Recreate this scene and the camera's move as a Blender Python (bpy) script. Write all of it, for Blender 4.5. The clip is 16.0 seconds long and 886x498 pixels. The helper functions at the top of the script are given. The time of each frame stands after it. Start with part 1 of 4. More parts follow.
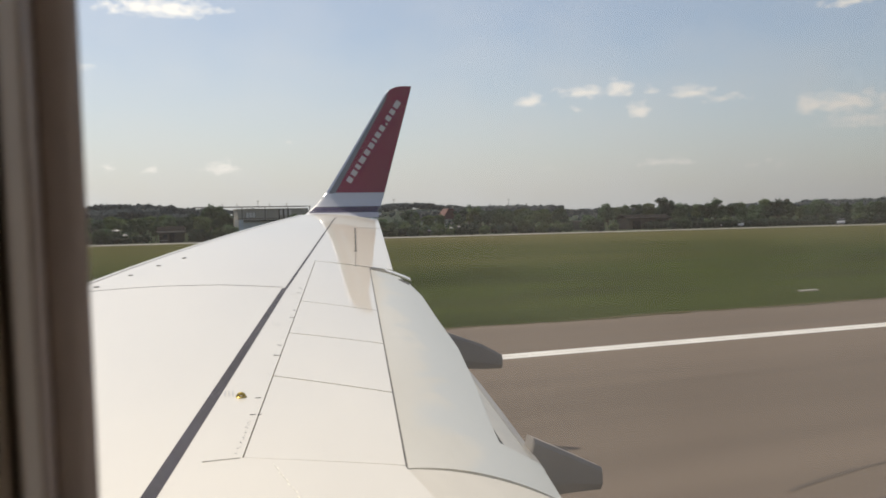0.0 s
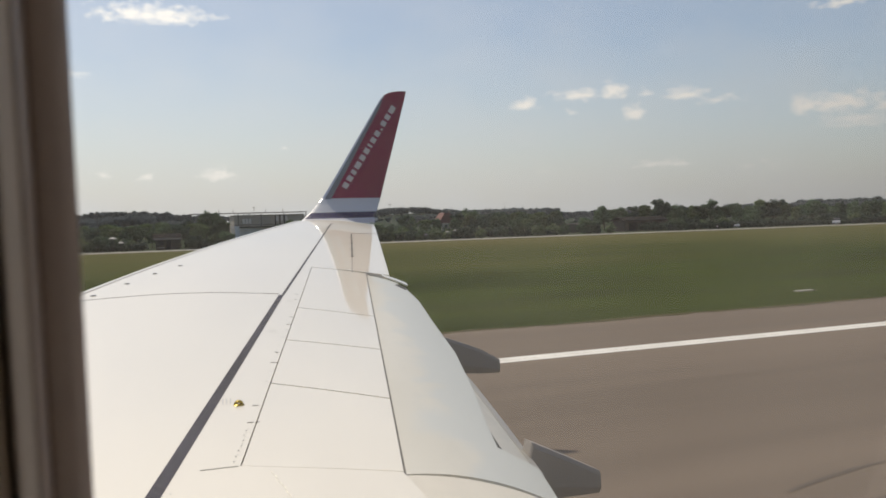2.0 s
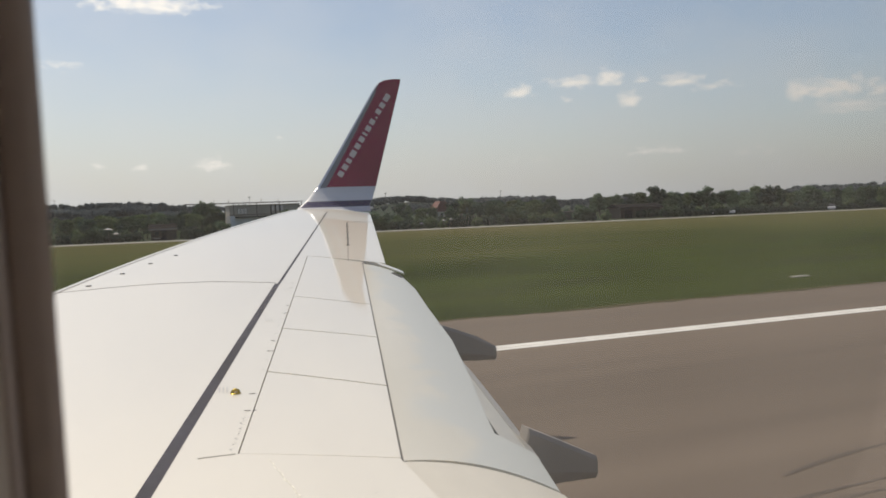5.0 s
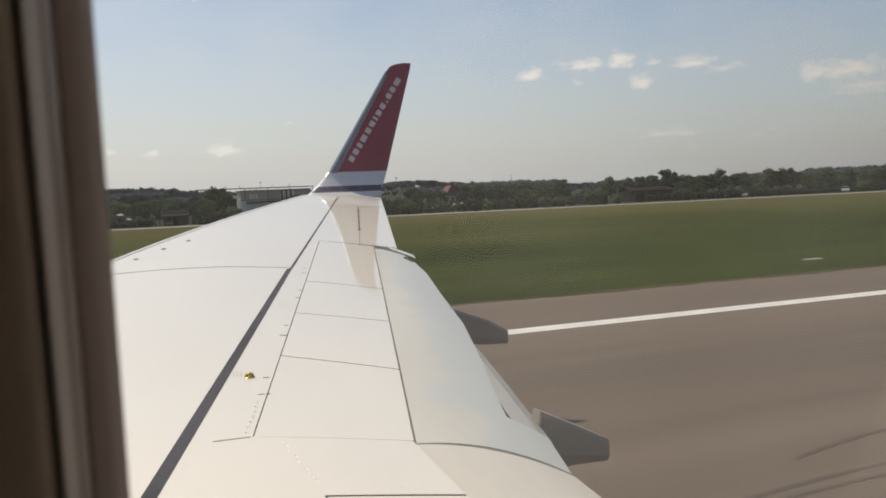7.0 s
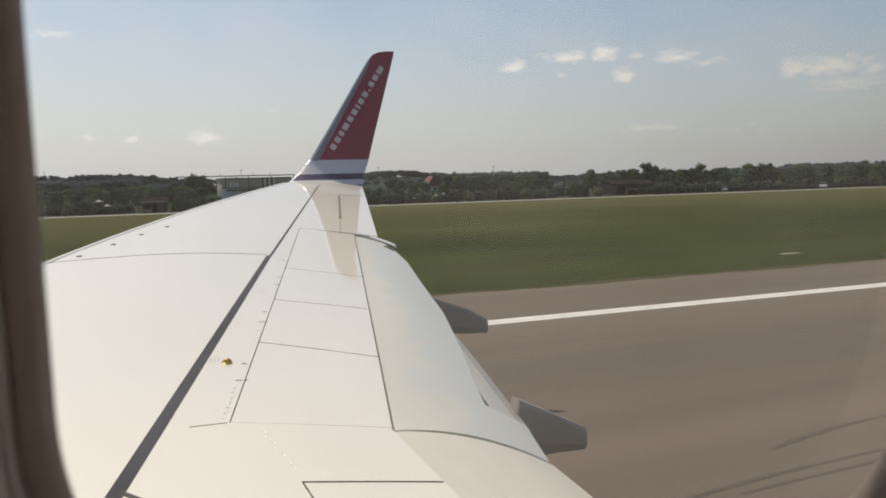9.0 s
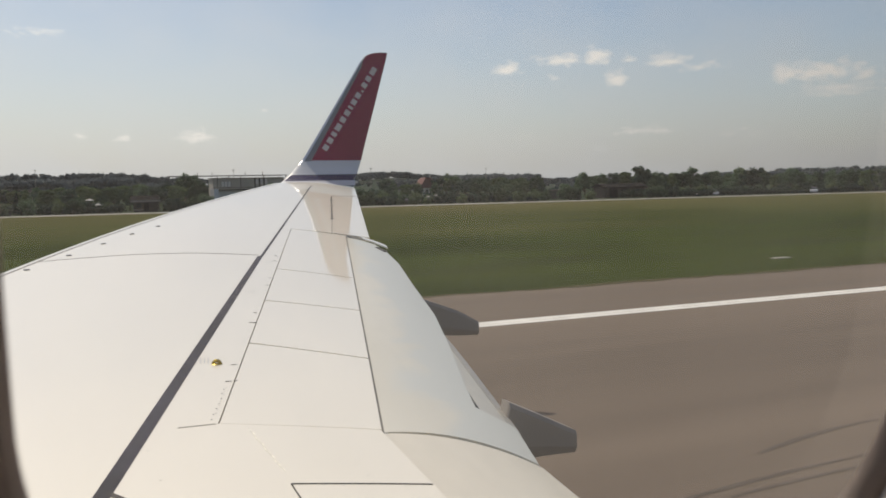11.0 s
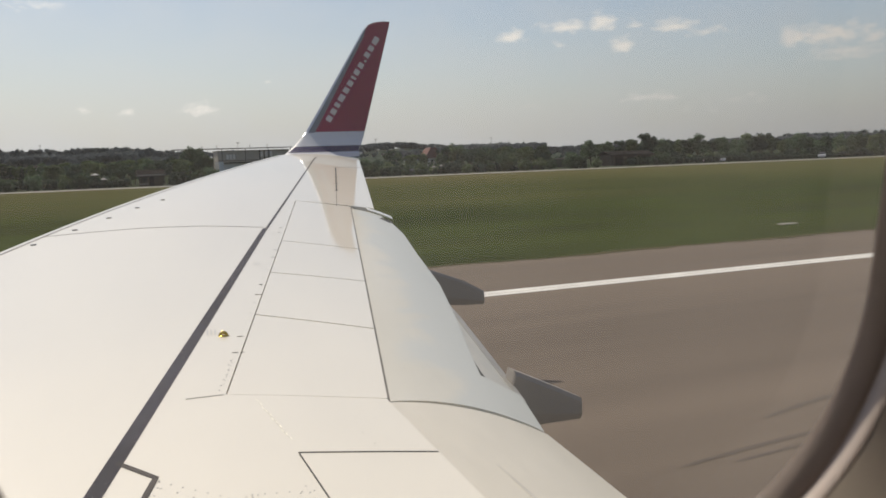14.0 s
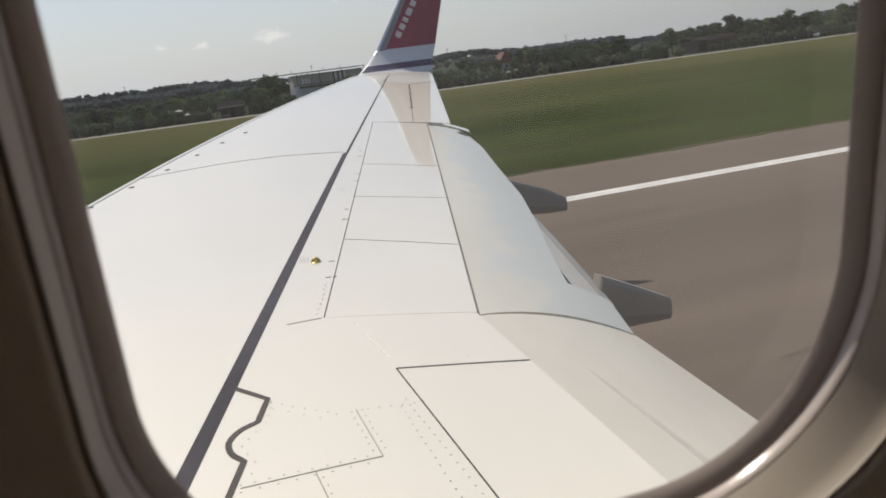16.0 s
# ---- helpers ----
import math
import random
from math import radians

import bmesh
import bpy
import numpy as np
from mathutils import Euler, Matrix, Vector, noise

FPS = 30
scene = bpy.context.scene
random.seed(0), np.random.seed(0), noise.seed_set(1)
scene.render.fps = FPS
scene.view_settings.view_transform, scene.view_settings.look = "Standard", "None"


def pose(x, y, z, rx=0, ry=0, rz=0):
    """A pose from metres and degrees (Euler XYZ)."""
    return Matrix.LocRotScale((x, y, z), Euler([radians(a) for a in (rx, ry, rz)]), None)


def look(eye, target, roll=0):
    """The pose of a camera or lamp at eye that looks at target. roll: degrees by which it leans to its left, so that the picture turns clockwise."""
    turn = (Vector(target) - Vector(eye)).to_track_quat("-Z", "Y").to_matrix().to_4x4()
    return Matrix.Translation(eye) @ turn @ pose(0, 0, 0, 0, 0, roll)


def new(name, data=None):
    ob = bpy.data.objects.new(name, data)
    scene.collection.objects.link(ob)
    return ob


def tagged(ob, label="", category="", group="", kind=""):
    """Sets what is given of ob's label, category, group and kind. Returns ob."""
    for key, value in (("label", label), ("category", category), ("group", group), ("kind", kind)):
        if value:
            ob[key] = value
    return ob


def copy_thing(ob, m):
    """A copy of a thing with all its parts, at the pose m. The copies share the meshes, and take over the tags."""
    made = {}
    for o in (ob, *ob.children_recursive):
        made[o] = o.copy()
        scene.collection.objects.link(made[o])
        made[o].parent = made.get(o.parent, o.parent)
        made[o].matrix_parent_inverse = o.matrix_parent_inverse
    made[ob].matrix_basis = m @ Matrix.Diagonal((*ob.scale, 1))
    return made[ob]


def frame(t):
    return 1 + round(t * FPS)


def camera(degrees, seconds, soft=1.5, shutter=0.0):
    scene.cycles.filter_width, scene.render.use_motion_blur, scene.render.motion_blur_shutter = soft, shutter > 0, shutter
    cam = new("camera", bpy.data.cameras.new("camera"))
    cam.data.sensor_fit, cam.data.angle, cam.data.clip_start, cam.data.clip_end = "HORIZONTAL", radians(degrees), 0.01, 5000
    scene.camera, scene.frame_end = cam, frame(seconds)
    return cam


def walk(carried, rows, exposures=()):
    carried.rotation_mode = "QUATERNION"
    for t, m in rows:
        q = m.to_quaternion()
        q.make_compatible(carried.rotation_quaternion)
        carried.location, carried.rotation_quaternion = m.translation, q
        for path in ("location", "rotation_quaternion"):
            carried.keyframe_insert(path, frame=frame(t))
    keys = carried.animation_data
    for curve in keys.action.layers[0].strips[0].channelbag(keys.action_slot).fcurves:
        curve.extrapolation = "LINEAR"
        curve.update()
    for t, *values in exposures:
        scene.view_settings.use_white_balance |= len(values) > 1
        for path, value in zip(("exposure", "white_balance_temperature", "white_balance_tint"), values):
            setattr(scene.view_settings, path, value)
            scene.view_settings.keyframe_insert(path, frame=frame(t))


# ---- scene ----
# World: x aft along the aircraft, y outboard over the wing, z up; the runway lies at z = 0.
PATH = [
    (0, 0.0031, 0.0055, 3.9981, -20.132, -2.425, 1.019),
    (0.5, 0.0032, 0.0016, 4.0041, -20.224, -2.612, 1.249),
    (1, -0.0002, 0.0039, 4.0033, -20.213, -2.387, 1.383),
    (1.5, 0.0031, 0.0036, 4.0005, -20.339, -2.203, 1.366),
    (2, 0.0044, -0.0041, 4.0074, -20.395, -2.14, 1.641),
    (2.5, 0.005, -0.0063, 4.0102, -20.365, -2.267, 2.024),
    (3, 0.0066, 0.0095, 4.005, -20.531, -2.537, 1.945),
    (3.5, 0.0077, -0.0018, 4.0021, -20.781, -2.652, 1.872),
    (4, 0.0098, 0.0064, 4.0008, -20.903, -2.589, 1.989),
    (4.2, 0.0095, 0.0013, 4.0003, -20.82, -2.56, 1.95),
    (6.5, 0.0044, -0.0001, 3.9925, -20.273, -4.113, 2.383),
    (7, 0.0007, -0.009, 3.9983, -19.923, -4.066, 2.327),
    (7.5, 0.0024, -0.0058, 3.9958, -20.184, -4.141, 2.183),
    (8, 0.0095, 0.001, 3.9894, -20.819, -4.459, 1.897),
    (8.5, 0.014, 0.0059, 3.9854, -21.234, -4.649, 1.766),
    (9, 0.0087, 0.0037, 3.9783, -21.216, -4.776, 1.537),
    (9.2, 0.0070, -0.0001, 3.9800, -21.19, -4.80, 1.37),
    (11.3, 0.0154, 0.0050, 3.9798, -21.84, -4.664, 1.13),
    (11.5, 0.0158, 0.0022, 3.9776, -21.843, -4.655, 1.264),
    (12, 0.0148, 0.0021, 3.9777, -21.636, -4.466, 1.197),
    (12.5, 0.0151, 0.0018, 3.9766, -21.55, -4.591, 1.288),
    (13, 0.0116, -0.0027, 3.9791, -21.386, -4.982, 1.33),
    (13.5, 0.0172, 0.0040, 3.9794, -21.371, -5.575, 1.499),
    (14, 0.0262, -0.0028, 3.977, -21.379, -6.795, 1.821),
    (14.5, 0.0416, -0.0046, 3.9881, -21.216, -6.827, 2.461),
    (15, 0.0315, -0.0123, 4.0009, -20.966, -7.079, 3.163),
    (15.5, 0.0279, -0.0225, 4.0071, -19.09, -10.05, 5.137),
    (15.7, 0.0226, -0.0416, 4.0108, -17.77, -11.58, 6.18),
    (15.8, 0.0210, -0.0534, 4.0133, -17.01, -12.10, 6.25),
    (16, 0.0286, -0.058, 4.0157, -16.18, -12.845, 7.2)]
EXPOSURE, TINT = 0.0, 10
cam = camera(58.01, 16.0, soft=1.8)
# a phone's small lens, focused on the wing: only the near window seal goes soft
cam.data.dof.use_dof, cam.data.dof.focus_distance, cam.data.dof.aperture_fstop = True, 9.0, 16.0
walk(cam, [(t, pose(x, y, z, 90 + p, r, w)) for t, x, y, z, w, p, r in PATH], exposures=[(0.0, EXPOSURE + 0.08, 6850, TINT), (3.5, EXPOSURE, 6850, TINT), (6.5, EXPOSURE - 0.02, 6850, TINT), (9.0, EXPOSURE - 0.02, 6850, TINT),
                                                                                       (11.5, EXPOSURE - 0.04, 6850, TINT), (15.2, EXPOSURE - 0.02, 6800, TINT), (16.0, EXPOSURE - 0.03, 6520, TINT)])

# ---- world and sun ----
SUN_EL, SUN_AZ = 55.0, 341.6          # degrees; azimuth from +y towards +x

_az, _el = radians(SUN_AZ), radians(SUN_EL)
SUN_DIR = Vector((math.sin(_az) * math.cos(_el), math.cos(_az) * math.cos(_el), math.sin(_el)))


def world_sky():
    w = bpy.data.worlds.new("sky")
    scene.world = w
    w.use_nodes = True
    n, l = w.node_tree.nodes, w.node_tree.links
    n.clear()
    out, bg, sky = n.new("ShaderNodeOutputWorld"), n.new("ShaderNodeBackground"), n.new("ShaderNodeTexSky")
    sky.sky_type, sky.sun_disc = "NISHITA", False
    sky.sun_elevation, sky.sun_rotation = radians(SUN_EL), radians(SUN_AZ)
    sky.air_density, sky.dust_density, sky.ozone_density = 1.0, 1.6, 2.0
    bg.inputs[1].default_value = 0.1
    co, sep = n.new("ShaderNodeTexCoord"), n.new("ShaderNodeSeparateXYZ")
    l.new(co.outputs["Generated"], sep.inputs[0])

    def m(op, a, b=0.0, c=0.0, clamp=False):
        k = n.new("ShaderNodeMath")
        k.operation, k.use_clamp = op, clamp
        for i, v in enumerate((a, b, c)):
            if isinstance(v, (int, float)):
                k.inputs[i].default_value = v
            else:
                l.new(v, k.inputs[i])
        return k.outputs[0]

    az = m("MULTIPLY", m("ARCTAN2", sep.outputs[0], sep.outputs[1]), 57.2958)
    el = m("MULTIPLY", m("ARCSINE", sep.outputs[2]), 57.2958)
    xyz = n.new("ShaderNodeCombineXYZ")
    l.new(az, xyz.inputs[0]), l.new(m("MULTIPLY", el, 1.8), xyz.inputs[1])
    noise_a, noise_b = n.new("ShaderNodeTexNoise"), n.new("ShaderNodeTexNoise")
    for k, sc, det in ((noise_a, 1.25, 8.0), (noise_b, 0.16, 5.0)):
        l.new(xyz.outputs[0], k.inputs["Vector"])
        k.inputs["Scale"].default_value, k.inputs["Detail"].default_value = sc, det
    total = None
    # fair-weather cumulus: azimuth, elevation, half width, half height, weight
    for a, e, rx, ry, wt in CLOUDS:
        u = m("MULTIPLY", m("SUBTRACT", az, a), 0.68 / rx)
        dv = m("SUBTRACT", el, e)
        v = m("MAXIMUM", m("MULTIPLY", dv, 0.52 / ry), m("MULTIPLY", dv, -0.9 / ry))
        d = m("SQRT", m("ADD", m("MULTIPLY", u, u), m("MULTIPLY", v, v)))
        f = m("MULTIPLY", m("SUBTRACT", 1.0, d, clamp=True), wt)
        total = f if total is None else m("MAXIMUM", total, f)
    lump = m("MULTIPLY", m("SUBTRACT", m("ADD", m("MULTIPLY", total, 1.7), m("MULTIPLY", noise_a.outputs[0], 2.2)), 1.62, clamp=True), 0.95)
    lump = m("MULTIPLY", lump, m("GREATER_THAN", total, 0.001))
    # thin veil of high cloud that thickens towards the horizon
    low = m("POWER", m("SUBTRACT", 1.0, m("MULTIPLY", m("MAXIMUM", el, 0.0), 1.0 / 34.0), clamp=True), 3.8)
    veil = m("MULTIPLY", m("ADD", low, m("MULTIPLY", m("SUBTRACT", noise_b.outputs[0], 0.45), 0.55)), 0.93, clamp=True)
    # haze and cloud are brighter towards the sun
    dotp = n.new("ShaderNodeVectorMath")
    dotp.operation = "DOT_PRODUCT"
    l.new(co.outputs["Generated"], dotp.inputs[0])
    dotp.inputs[1].default_value = tuple(SUN_DIR)
    glow = m("ADD", m("MULTIPLY", m("MAXIMUM", dotp.outputs["Value"], 0.0), 1.4), 0.22)

    def lit(color):
        k = n.new("ShaderNodeVectorMath")
        k.operation = "SCALE"
        k.inputs[0].default_value = color[:3]
        l.new(glow, k.inputs["Scale"])
        return k.outputs[0]

    mix_v, mix_c = n.new("ShaderNodeMix"), n.new("ShaderNodeMix")
    mix_v.data_type = mix_c.data_type = "RGBA"
    l.new(veil, mix_v.inputs[0]), l.new(sky.outputs[0], mix_v.inputs[6])
    l.new(lit(VEIL), mix_v.inputs[7])
    l.new(lump, mix_c.inputs[0]), l.new(mix_v.outputs[2], mix_c.inputs[6])
    l.new(lit(CLOUD), mix_c.inputs[7])
    l.new(mix_c.outputs[2], bg.inputs[0]), l.new(bg.outputs[0], out.inputs[0])


CLOUDS = [(26.4, 7.8, 1.1, 0.55, 0.95), (30.2, 8.3, 2.3, 0.48, 0.9), (32.6, 8.4, 1.15, 0.72, 0.95), (34.7, 8.2, 0.75, 0.36, 0.62), (37.4, 7.95, 1.6, 0.52, 0.95), (39.5, 7.4, 2.0, 0.45, 0.66),
          (34.0, 6.85, 1.0, 0.68, 1.0), (29.6, 7.1, 0.7, 0.3, 0.6), (44.9, 6.6, 1.3, 0.75, 0.95), (46.8, 6.6, 2.9, 0.7, 1.0), (49.4, 6.3, 1.0, 0.5, 0.8), (47.8, 5.5, 3.1, 0.7, 0.72),
          (35.1, 3.35, 3.0, 0.42, 0.56), (36.3, 3.35, 1.5, 0.55, 0.6), (27.7, 3.2, 1.5, 0.38, 0.5), (4.8, 3.4, 1.5, 0.55, 0.85), (0.2, 3.3, 0.9, 0.32, 0.66), (-2.4, 3.5, 0.8, 0.32, 0.66),
          (9.3, 5.3, 0.5, 0.22, 0.6), (-5.0, 9.8, 3.4, 0.6, 0.45), (1.1, 13.8, 4.4, 0.75, 1.0), (-1.6, 13.9, 1.6, 0.4, 0.7), (47.2, 12.8, 2.2, 0.4, 0.8), (42.5, 3.0, 3.0, 0.5, 0.42)]
VEIL, CLOUD = (6.15, 6.4, 6.75, 1), (8.5, 8.35, 8.2, 1)
world_sky()
sun = new("sun", bpy.data.lights.new("sun", "SUN"))
sun.data.energy, sun.data.angle, sun.data.color = 3.5, radians(0.6), (1.0, 0.93, 0.82)
sun.matrix_world = look(SUN_DIR * 100, (0, 0, 0))


# ---- materials ----
def mat(name, color, rough=0.5, metal=0.0, coat=0.0, coat_rough=0.1, vary=0.0, scale=4.0, second=None, bump=0.0, bump_scale=40.0,
        stretch=(1, 1, 1), fine=0.0, island=0.0, obrand=0.0, spec=0.5, ratio=9.0, detail=5.0, through_light=0.0):
    """Principled material with variation at two scales, fine bump, optional variation by object or by island, and light through leaves."""
    ma = bpy.data.materials.new(name)
    ma.use_nodes = True
    n, l = ma.node_tree.nodes, ma.node_tree.links
    b = n["Principled BSDF"]
    b.inputs["Roughness"].default_value, b.inputs["Metallic"].default_value = rough, metal
    b.inputs["Coat Weight"].default_value, b.inputs["Coat Roughness"].default_value = coat, coat_rough
    b.inputs["Specular IOR Level"].default_value = spec
    geo = n.new("ShaderNodeNewGeometry")
    mp = n.new("ShaderNodeMapping")
    mp.inputs["Scale"].default_value = stretch
    l.new(geo.outputs["Position"], mp.inputs[0])
    big, small = n.new("ShaderNodeTexNoise"), n.new("ShaderNodeTexNoise")
    for k, sc, det in ((big, scale, 5.0), (small, scale * ratio, detail)):
        l.new(mp.outputs[0], k.inputs["Vector"])
        k.inputs["Scale"].default_value, k.inputs["Detail"].default_value = sc, det
    ramp = n.new("ShaderNodeMapRange")
    ramp.inputs[1].default_value, ramp.inputs[2].default_value = 0.34, 0.68
    l.new(big.outputs[0], ramp.inputs[0])
    mx = n.new("ShaderNodeMix")
    mx.data_type = "RGBA"
    c2 = second or tuple(c * (1 - vary) for c in color)
    mx.inputs[6].default_value, mx.inputs[7].default_value = (*color, 1), (*c2, 1)
    l.new(ramp.outputs[0], mx.inputs[0])
    hs = n.new("ShaderNodeHueSaturation")
    l.new(mx.outputs[2], hs.inputs["Color"])
    val = n.new("ShaderNodeMath")
    val.operation = "MULTIPLY_ADD"
    l.new(small.outputs[0], val.inputs[0])
    val.inputs[1].default_value, val.inputs[2].default_value = fine * 2, 1.0 - fine
    last = val.outputs[0]
    for amount, node, socket in ((island, geo, "Random Per Island"), (obrand, None, "Random")):
        if amount:
            node = node or n.new("ShaderNodeObjectInfo")
            k = n.new("ShaderNodeMath")
            k.operation = "MULTIPLY_ADD"
            l.new(node.outputs[socket], k.inputs[0])
            k.inputs[1].default_value, k.inputs[2].default_value = amount, 1.0 - amount / 2
            k2 = n.new("ShaderNodeMath")
            k2.operation = "MULTIPLY"
            l.new(k.outputs[0], k2.inputs[0]), l.new(last, k2.inputs[1])
            last = k2.outputs[0]
    l.new(last, hs.inputs["Value"])
    l.new(hs.outputs[0], b.inputs["Base Color"])
    if through_light:
        tl, ms = n.new("ShaderNodeBsdfTranslucent"), n.new("ShaderNodeMixShader")
        ms.inputs[0].default_value = through_light
        l.new(hs.outputs[0], tl.inputs[0]), l.new(b.outputs[0], ms.inputs[1]), l.new(tl.outputs[0], ms.inputs[2])
        l.new(ms.outputs[0], n["Material Output"].inputs[0])
    if bump:
        bn, bp = n.new("ShaderNodeTexNoise"), n.new("ShaderNodeBump")
        l.new(mp.outputs[0], bn.inputs["Vector"])
        bn.inputs["Scale"].default_value, bn.inputs["Detail"].default_value = bump_scale, 4.0
        bp.inputs["Strength"].default_value, bp.inputs["Distance"].default_value = 1.0, bump
        l.new(bn.outputs[0], bp.inputs["Height"]), l.new(bp.outputs[0], b.inputs["Normal"])
    return ma


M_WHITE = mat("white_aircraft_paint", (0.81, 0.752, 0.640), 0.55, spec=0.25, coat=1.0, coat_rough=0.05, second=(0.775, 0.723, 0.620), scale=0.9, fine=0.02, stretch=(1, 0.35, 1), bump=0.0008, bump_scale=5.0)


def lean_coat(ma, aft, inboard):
    """Leans the clear coat's normal aft and inboard from mid span outwards to place the winglet's reflection; the mesh
    keeps its shape.
    """
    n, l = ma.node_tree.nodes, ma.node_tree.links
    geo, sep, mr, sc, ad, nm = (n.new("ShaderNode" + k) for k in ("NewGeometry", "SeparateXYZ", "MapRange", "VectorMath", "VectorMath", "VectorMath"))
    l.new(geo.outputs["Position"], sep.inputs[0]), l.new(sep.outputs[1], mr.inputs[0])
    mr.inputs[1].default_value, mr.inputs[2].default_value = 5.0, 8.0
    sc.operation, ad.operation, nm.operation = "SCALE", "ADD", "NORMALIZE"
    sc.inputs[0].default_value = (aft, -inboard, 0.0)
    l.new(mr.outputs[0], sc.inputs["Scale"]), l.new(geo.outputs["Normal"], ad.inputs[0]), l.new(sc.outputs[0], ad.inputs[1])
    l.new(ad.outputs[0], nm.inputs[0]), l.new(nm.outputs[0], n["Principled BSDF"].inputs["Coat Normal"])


# the reflection is steered by the coat normal, not by the skin's shape
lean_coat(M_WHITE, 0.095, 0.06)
M_WHITE.node_tree.nodes["Principled BSDF"].inputs["Coat IOR"].default_value = 1.85      # polished, waxed paint


def flap_material():
    """Cream paint, stained towards the trailing edge along an uneven, smeared border; its bluish grey also has sky
    reflection painted in.
    """
    ma = mat("grey_flap_paint", (0.62, 0.590, 0.515), 0.45, coat=0.2, coat_rough=0.15, second=(0.56, 0.53, 0.45), scale=1.6, fine=0.05, stretch=(1.0, 0.25, 1))
    n, l = ma.node_tree.nodes, ma.node_tree.links
    b, hs = n["Principled BSDF"], next(k for k in n if k.type == "HUE_SAT")
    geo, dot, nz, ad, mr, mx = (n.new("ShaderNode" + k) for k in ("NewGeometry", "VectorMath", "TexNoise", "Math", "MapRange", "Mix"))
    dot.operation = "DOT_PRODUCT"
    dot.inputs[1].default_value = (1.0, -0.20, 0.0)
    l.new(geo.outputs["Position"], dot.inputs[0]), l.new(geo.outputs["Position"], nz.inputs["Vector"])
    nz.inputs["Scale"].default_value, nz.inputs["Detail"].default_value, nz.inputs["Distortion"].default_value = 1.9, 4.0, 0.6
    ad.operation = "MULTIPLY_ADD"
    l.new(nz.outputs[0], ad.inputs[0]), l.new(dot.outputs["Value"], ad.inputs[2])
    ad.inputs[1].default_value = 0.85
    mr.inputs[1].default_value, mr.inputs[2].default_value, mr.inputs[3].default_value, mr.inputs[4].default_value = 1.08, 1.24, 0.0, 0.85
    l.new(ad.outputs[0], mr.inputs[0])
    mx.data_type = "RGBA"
    # stain colour, blued to carry the sky's reflection on the curved flap
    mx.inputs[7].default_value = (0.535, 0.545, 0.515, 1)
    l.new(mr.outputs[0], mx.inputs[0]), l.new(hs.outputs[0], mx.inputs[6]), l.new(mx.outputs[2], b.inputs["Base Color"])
    return ma


M_GREYPAINT = flap_material()
M_INFLAP = mat("inboard_flap_paint", (0.64, 0.595, 0.51), 0.5, coat=0.12, coat_rough=0.25, second=(0.58, 0.54, 0.465), scale=1.4, fine=0.06, stretch=(1.0, 0.3, 1))
M_AFT = mat("aft_flap_paint", (0.36, 0.345, 0.32), 0.5, vary=0.15, scale=2.0, fine=0.05)
M_AFTSKIN = mat("aft_flap_skin", (0.52, 0.50, 0.45), 0.5, second=(0.44, 0.43, 0.40), scale=4.0, fine=0.08)
M_SOFT_LINE = mat("soft_dark_line", (0.46, 0.43, 0.385), 0.6, second=(0.56, 0.53, 0.47), scale=5.0, fine=0.15)
M_FAIRING = mat("fairing_grey_paint", (0.30, 0.275, 0.25), 0.55, spec=0.3, vary=0.12, scale=2.5, fine=0.05)
M_RED = mat("red_winglet_paint", (0.235, 0.0010, 0.056), 0.6, spec=0.02, coat=0.02, coat_rough=0.06, vary=0.12, scale=1.3, fine=0.03)
M_NAVY = mat("navy_band_paint", (0.014, 0.012, 0.085), 0.6, spec=0.2, coat=0.04, coat_rough=0.2, vary=0.2, scale=3.0)
M_SILVER = mat("bare_metal_leading_edge", (0.72, 0.73, 0.76), 0.30, metal=0.7, vary=0.1, scale=2.0, fine=0.03)
M_LEGREY = mat("grey_edge_paint", (0.22, 0.225, 0.24), 0.35, metal=0.3, vary=0.12, scale=2.0)
M_BAND = mat("pale_winglet_paint", (0.66, 0.66, 0.68), 0.35, coat=0.5, coat_rough=0.08, vary=0.06, scale=2.0)
M_SEAL = mat("dark_sealant", (0.046, 0.044, 0.062), 0.75, spec=0.15, vary=0.45, scale=3.0, fine=0.5, stretch=(1, 0.4, 1))
M_SEALBROWN = mat("brown_sealant", (0.062, 0.053, 0.050), 0.7, spec=0.2, vary=0.25, scale=8.0, fine=0.1)
M_CANVAS = mat("faded_canvas", (0.42, 0.41, 0.38), 0.8, vary=0.1, scale=2.0)
M_GAP = mat("dark_gap", (0.03, 0.028, 0.026), 0.8, vary=0.2)
M_LINE = mat("joint_sealant", (0.20, 0.185, 0.17), 0.6, vary=0.3, scale=6.0, spec=0.2)
M_FAINT = mat("faint_joint", (0.40, 0.375, 0.34), 0.6, vary=0.25, scale=8.0, spec=0.3)
M_FITTING = mat("grey_fitting", (0.20, 0.20, 0.20), 0.5, metal=0.3, vary=0.2, scale=20.0)
M_RIVET = mat("rivet_head", (0.30, 0.28, 0.25), 0.5, vary=0.2)
M_BRASS = mat("yellow_fitting", (0.50, 0.36, 0.06), 0.3, metal=0.7, vary=0.2, scale=30.0)
M_MARK = mat("faded_stencil", (0.45, 0.43, 0.40), 0.6, vary=0.1)
M_LETTER = mat("white_lettering", (0.60, 0.54, 0.55), 0.4, vary=0.05)
M_CHALK = mat("chalk_line", (0.90, 0.86, 0.74), 0.95, vary=0.05, scale=9.0, fine=0.05)
M_GASKET = mat("window_seal_rubber", (0.58, 0.50, 0.455), 0.2, vary=0.10, scale=25.0, fine=0.05, bump=0.0001, bump_scale=300.0)
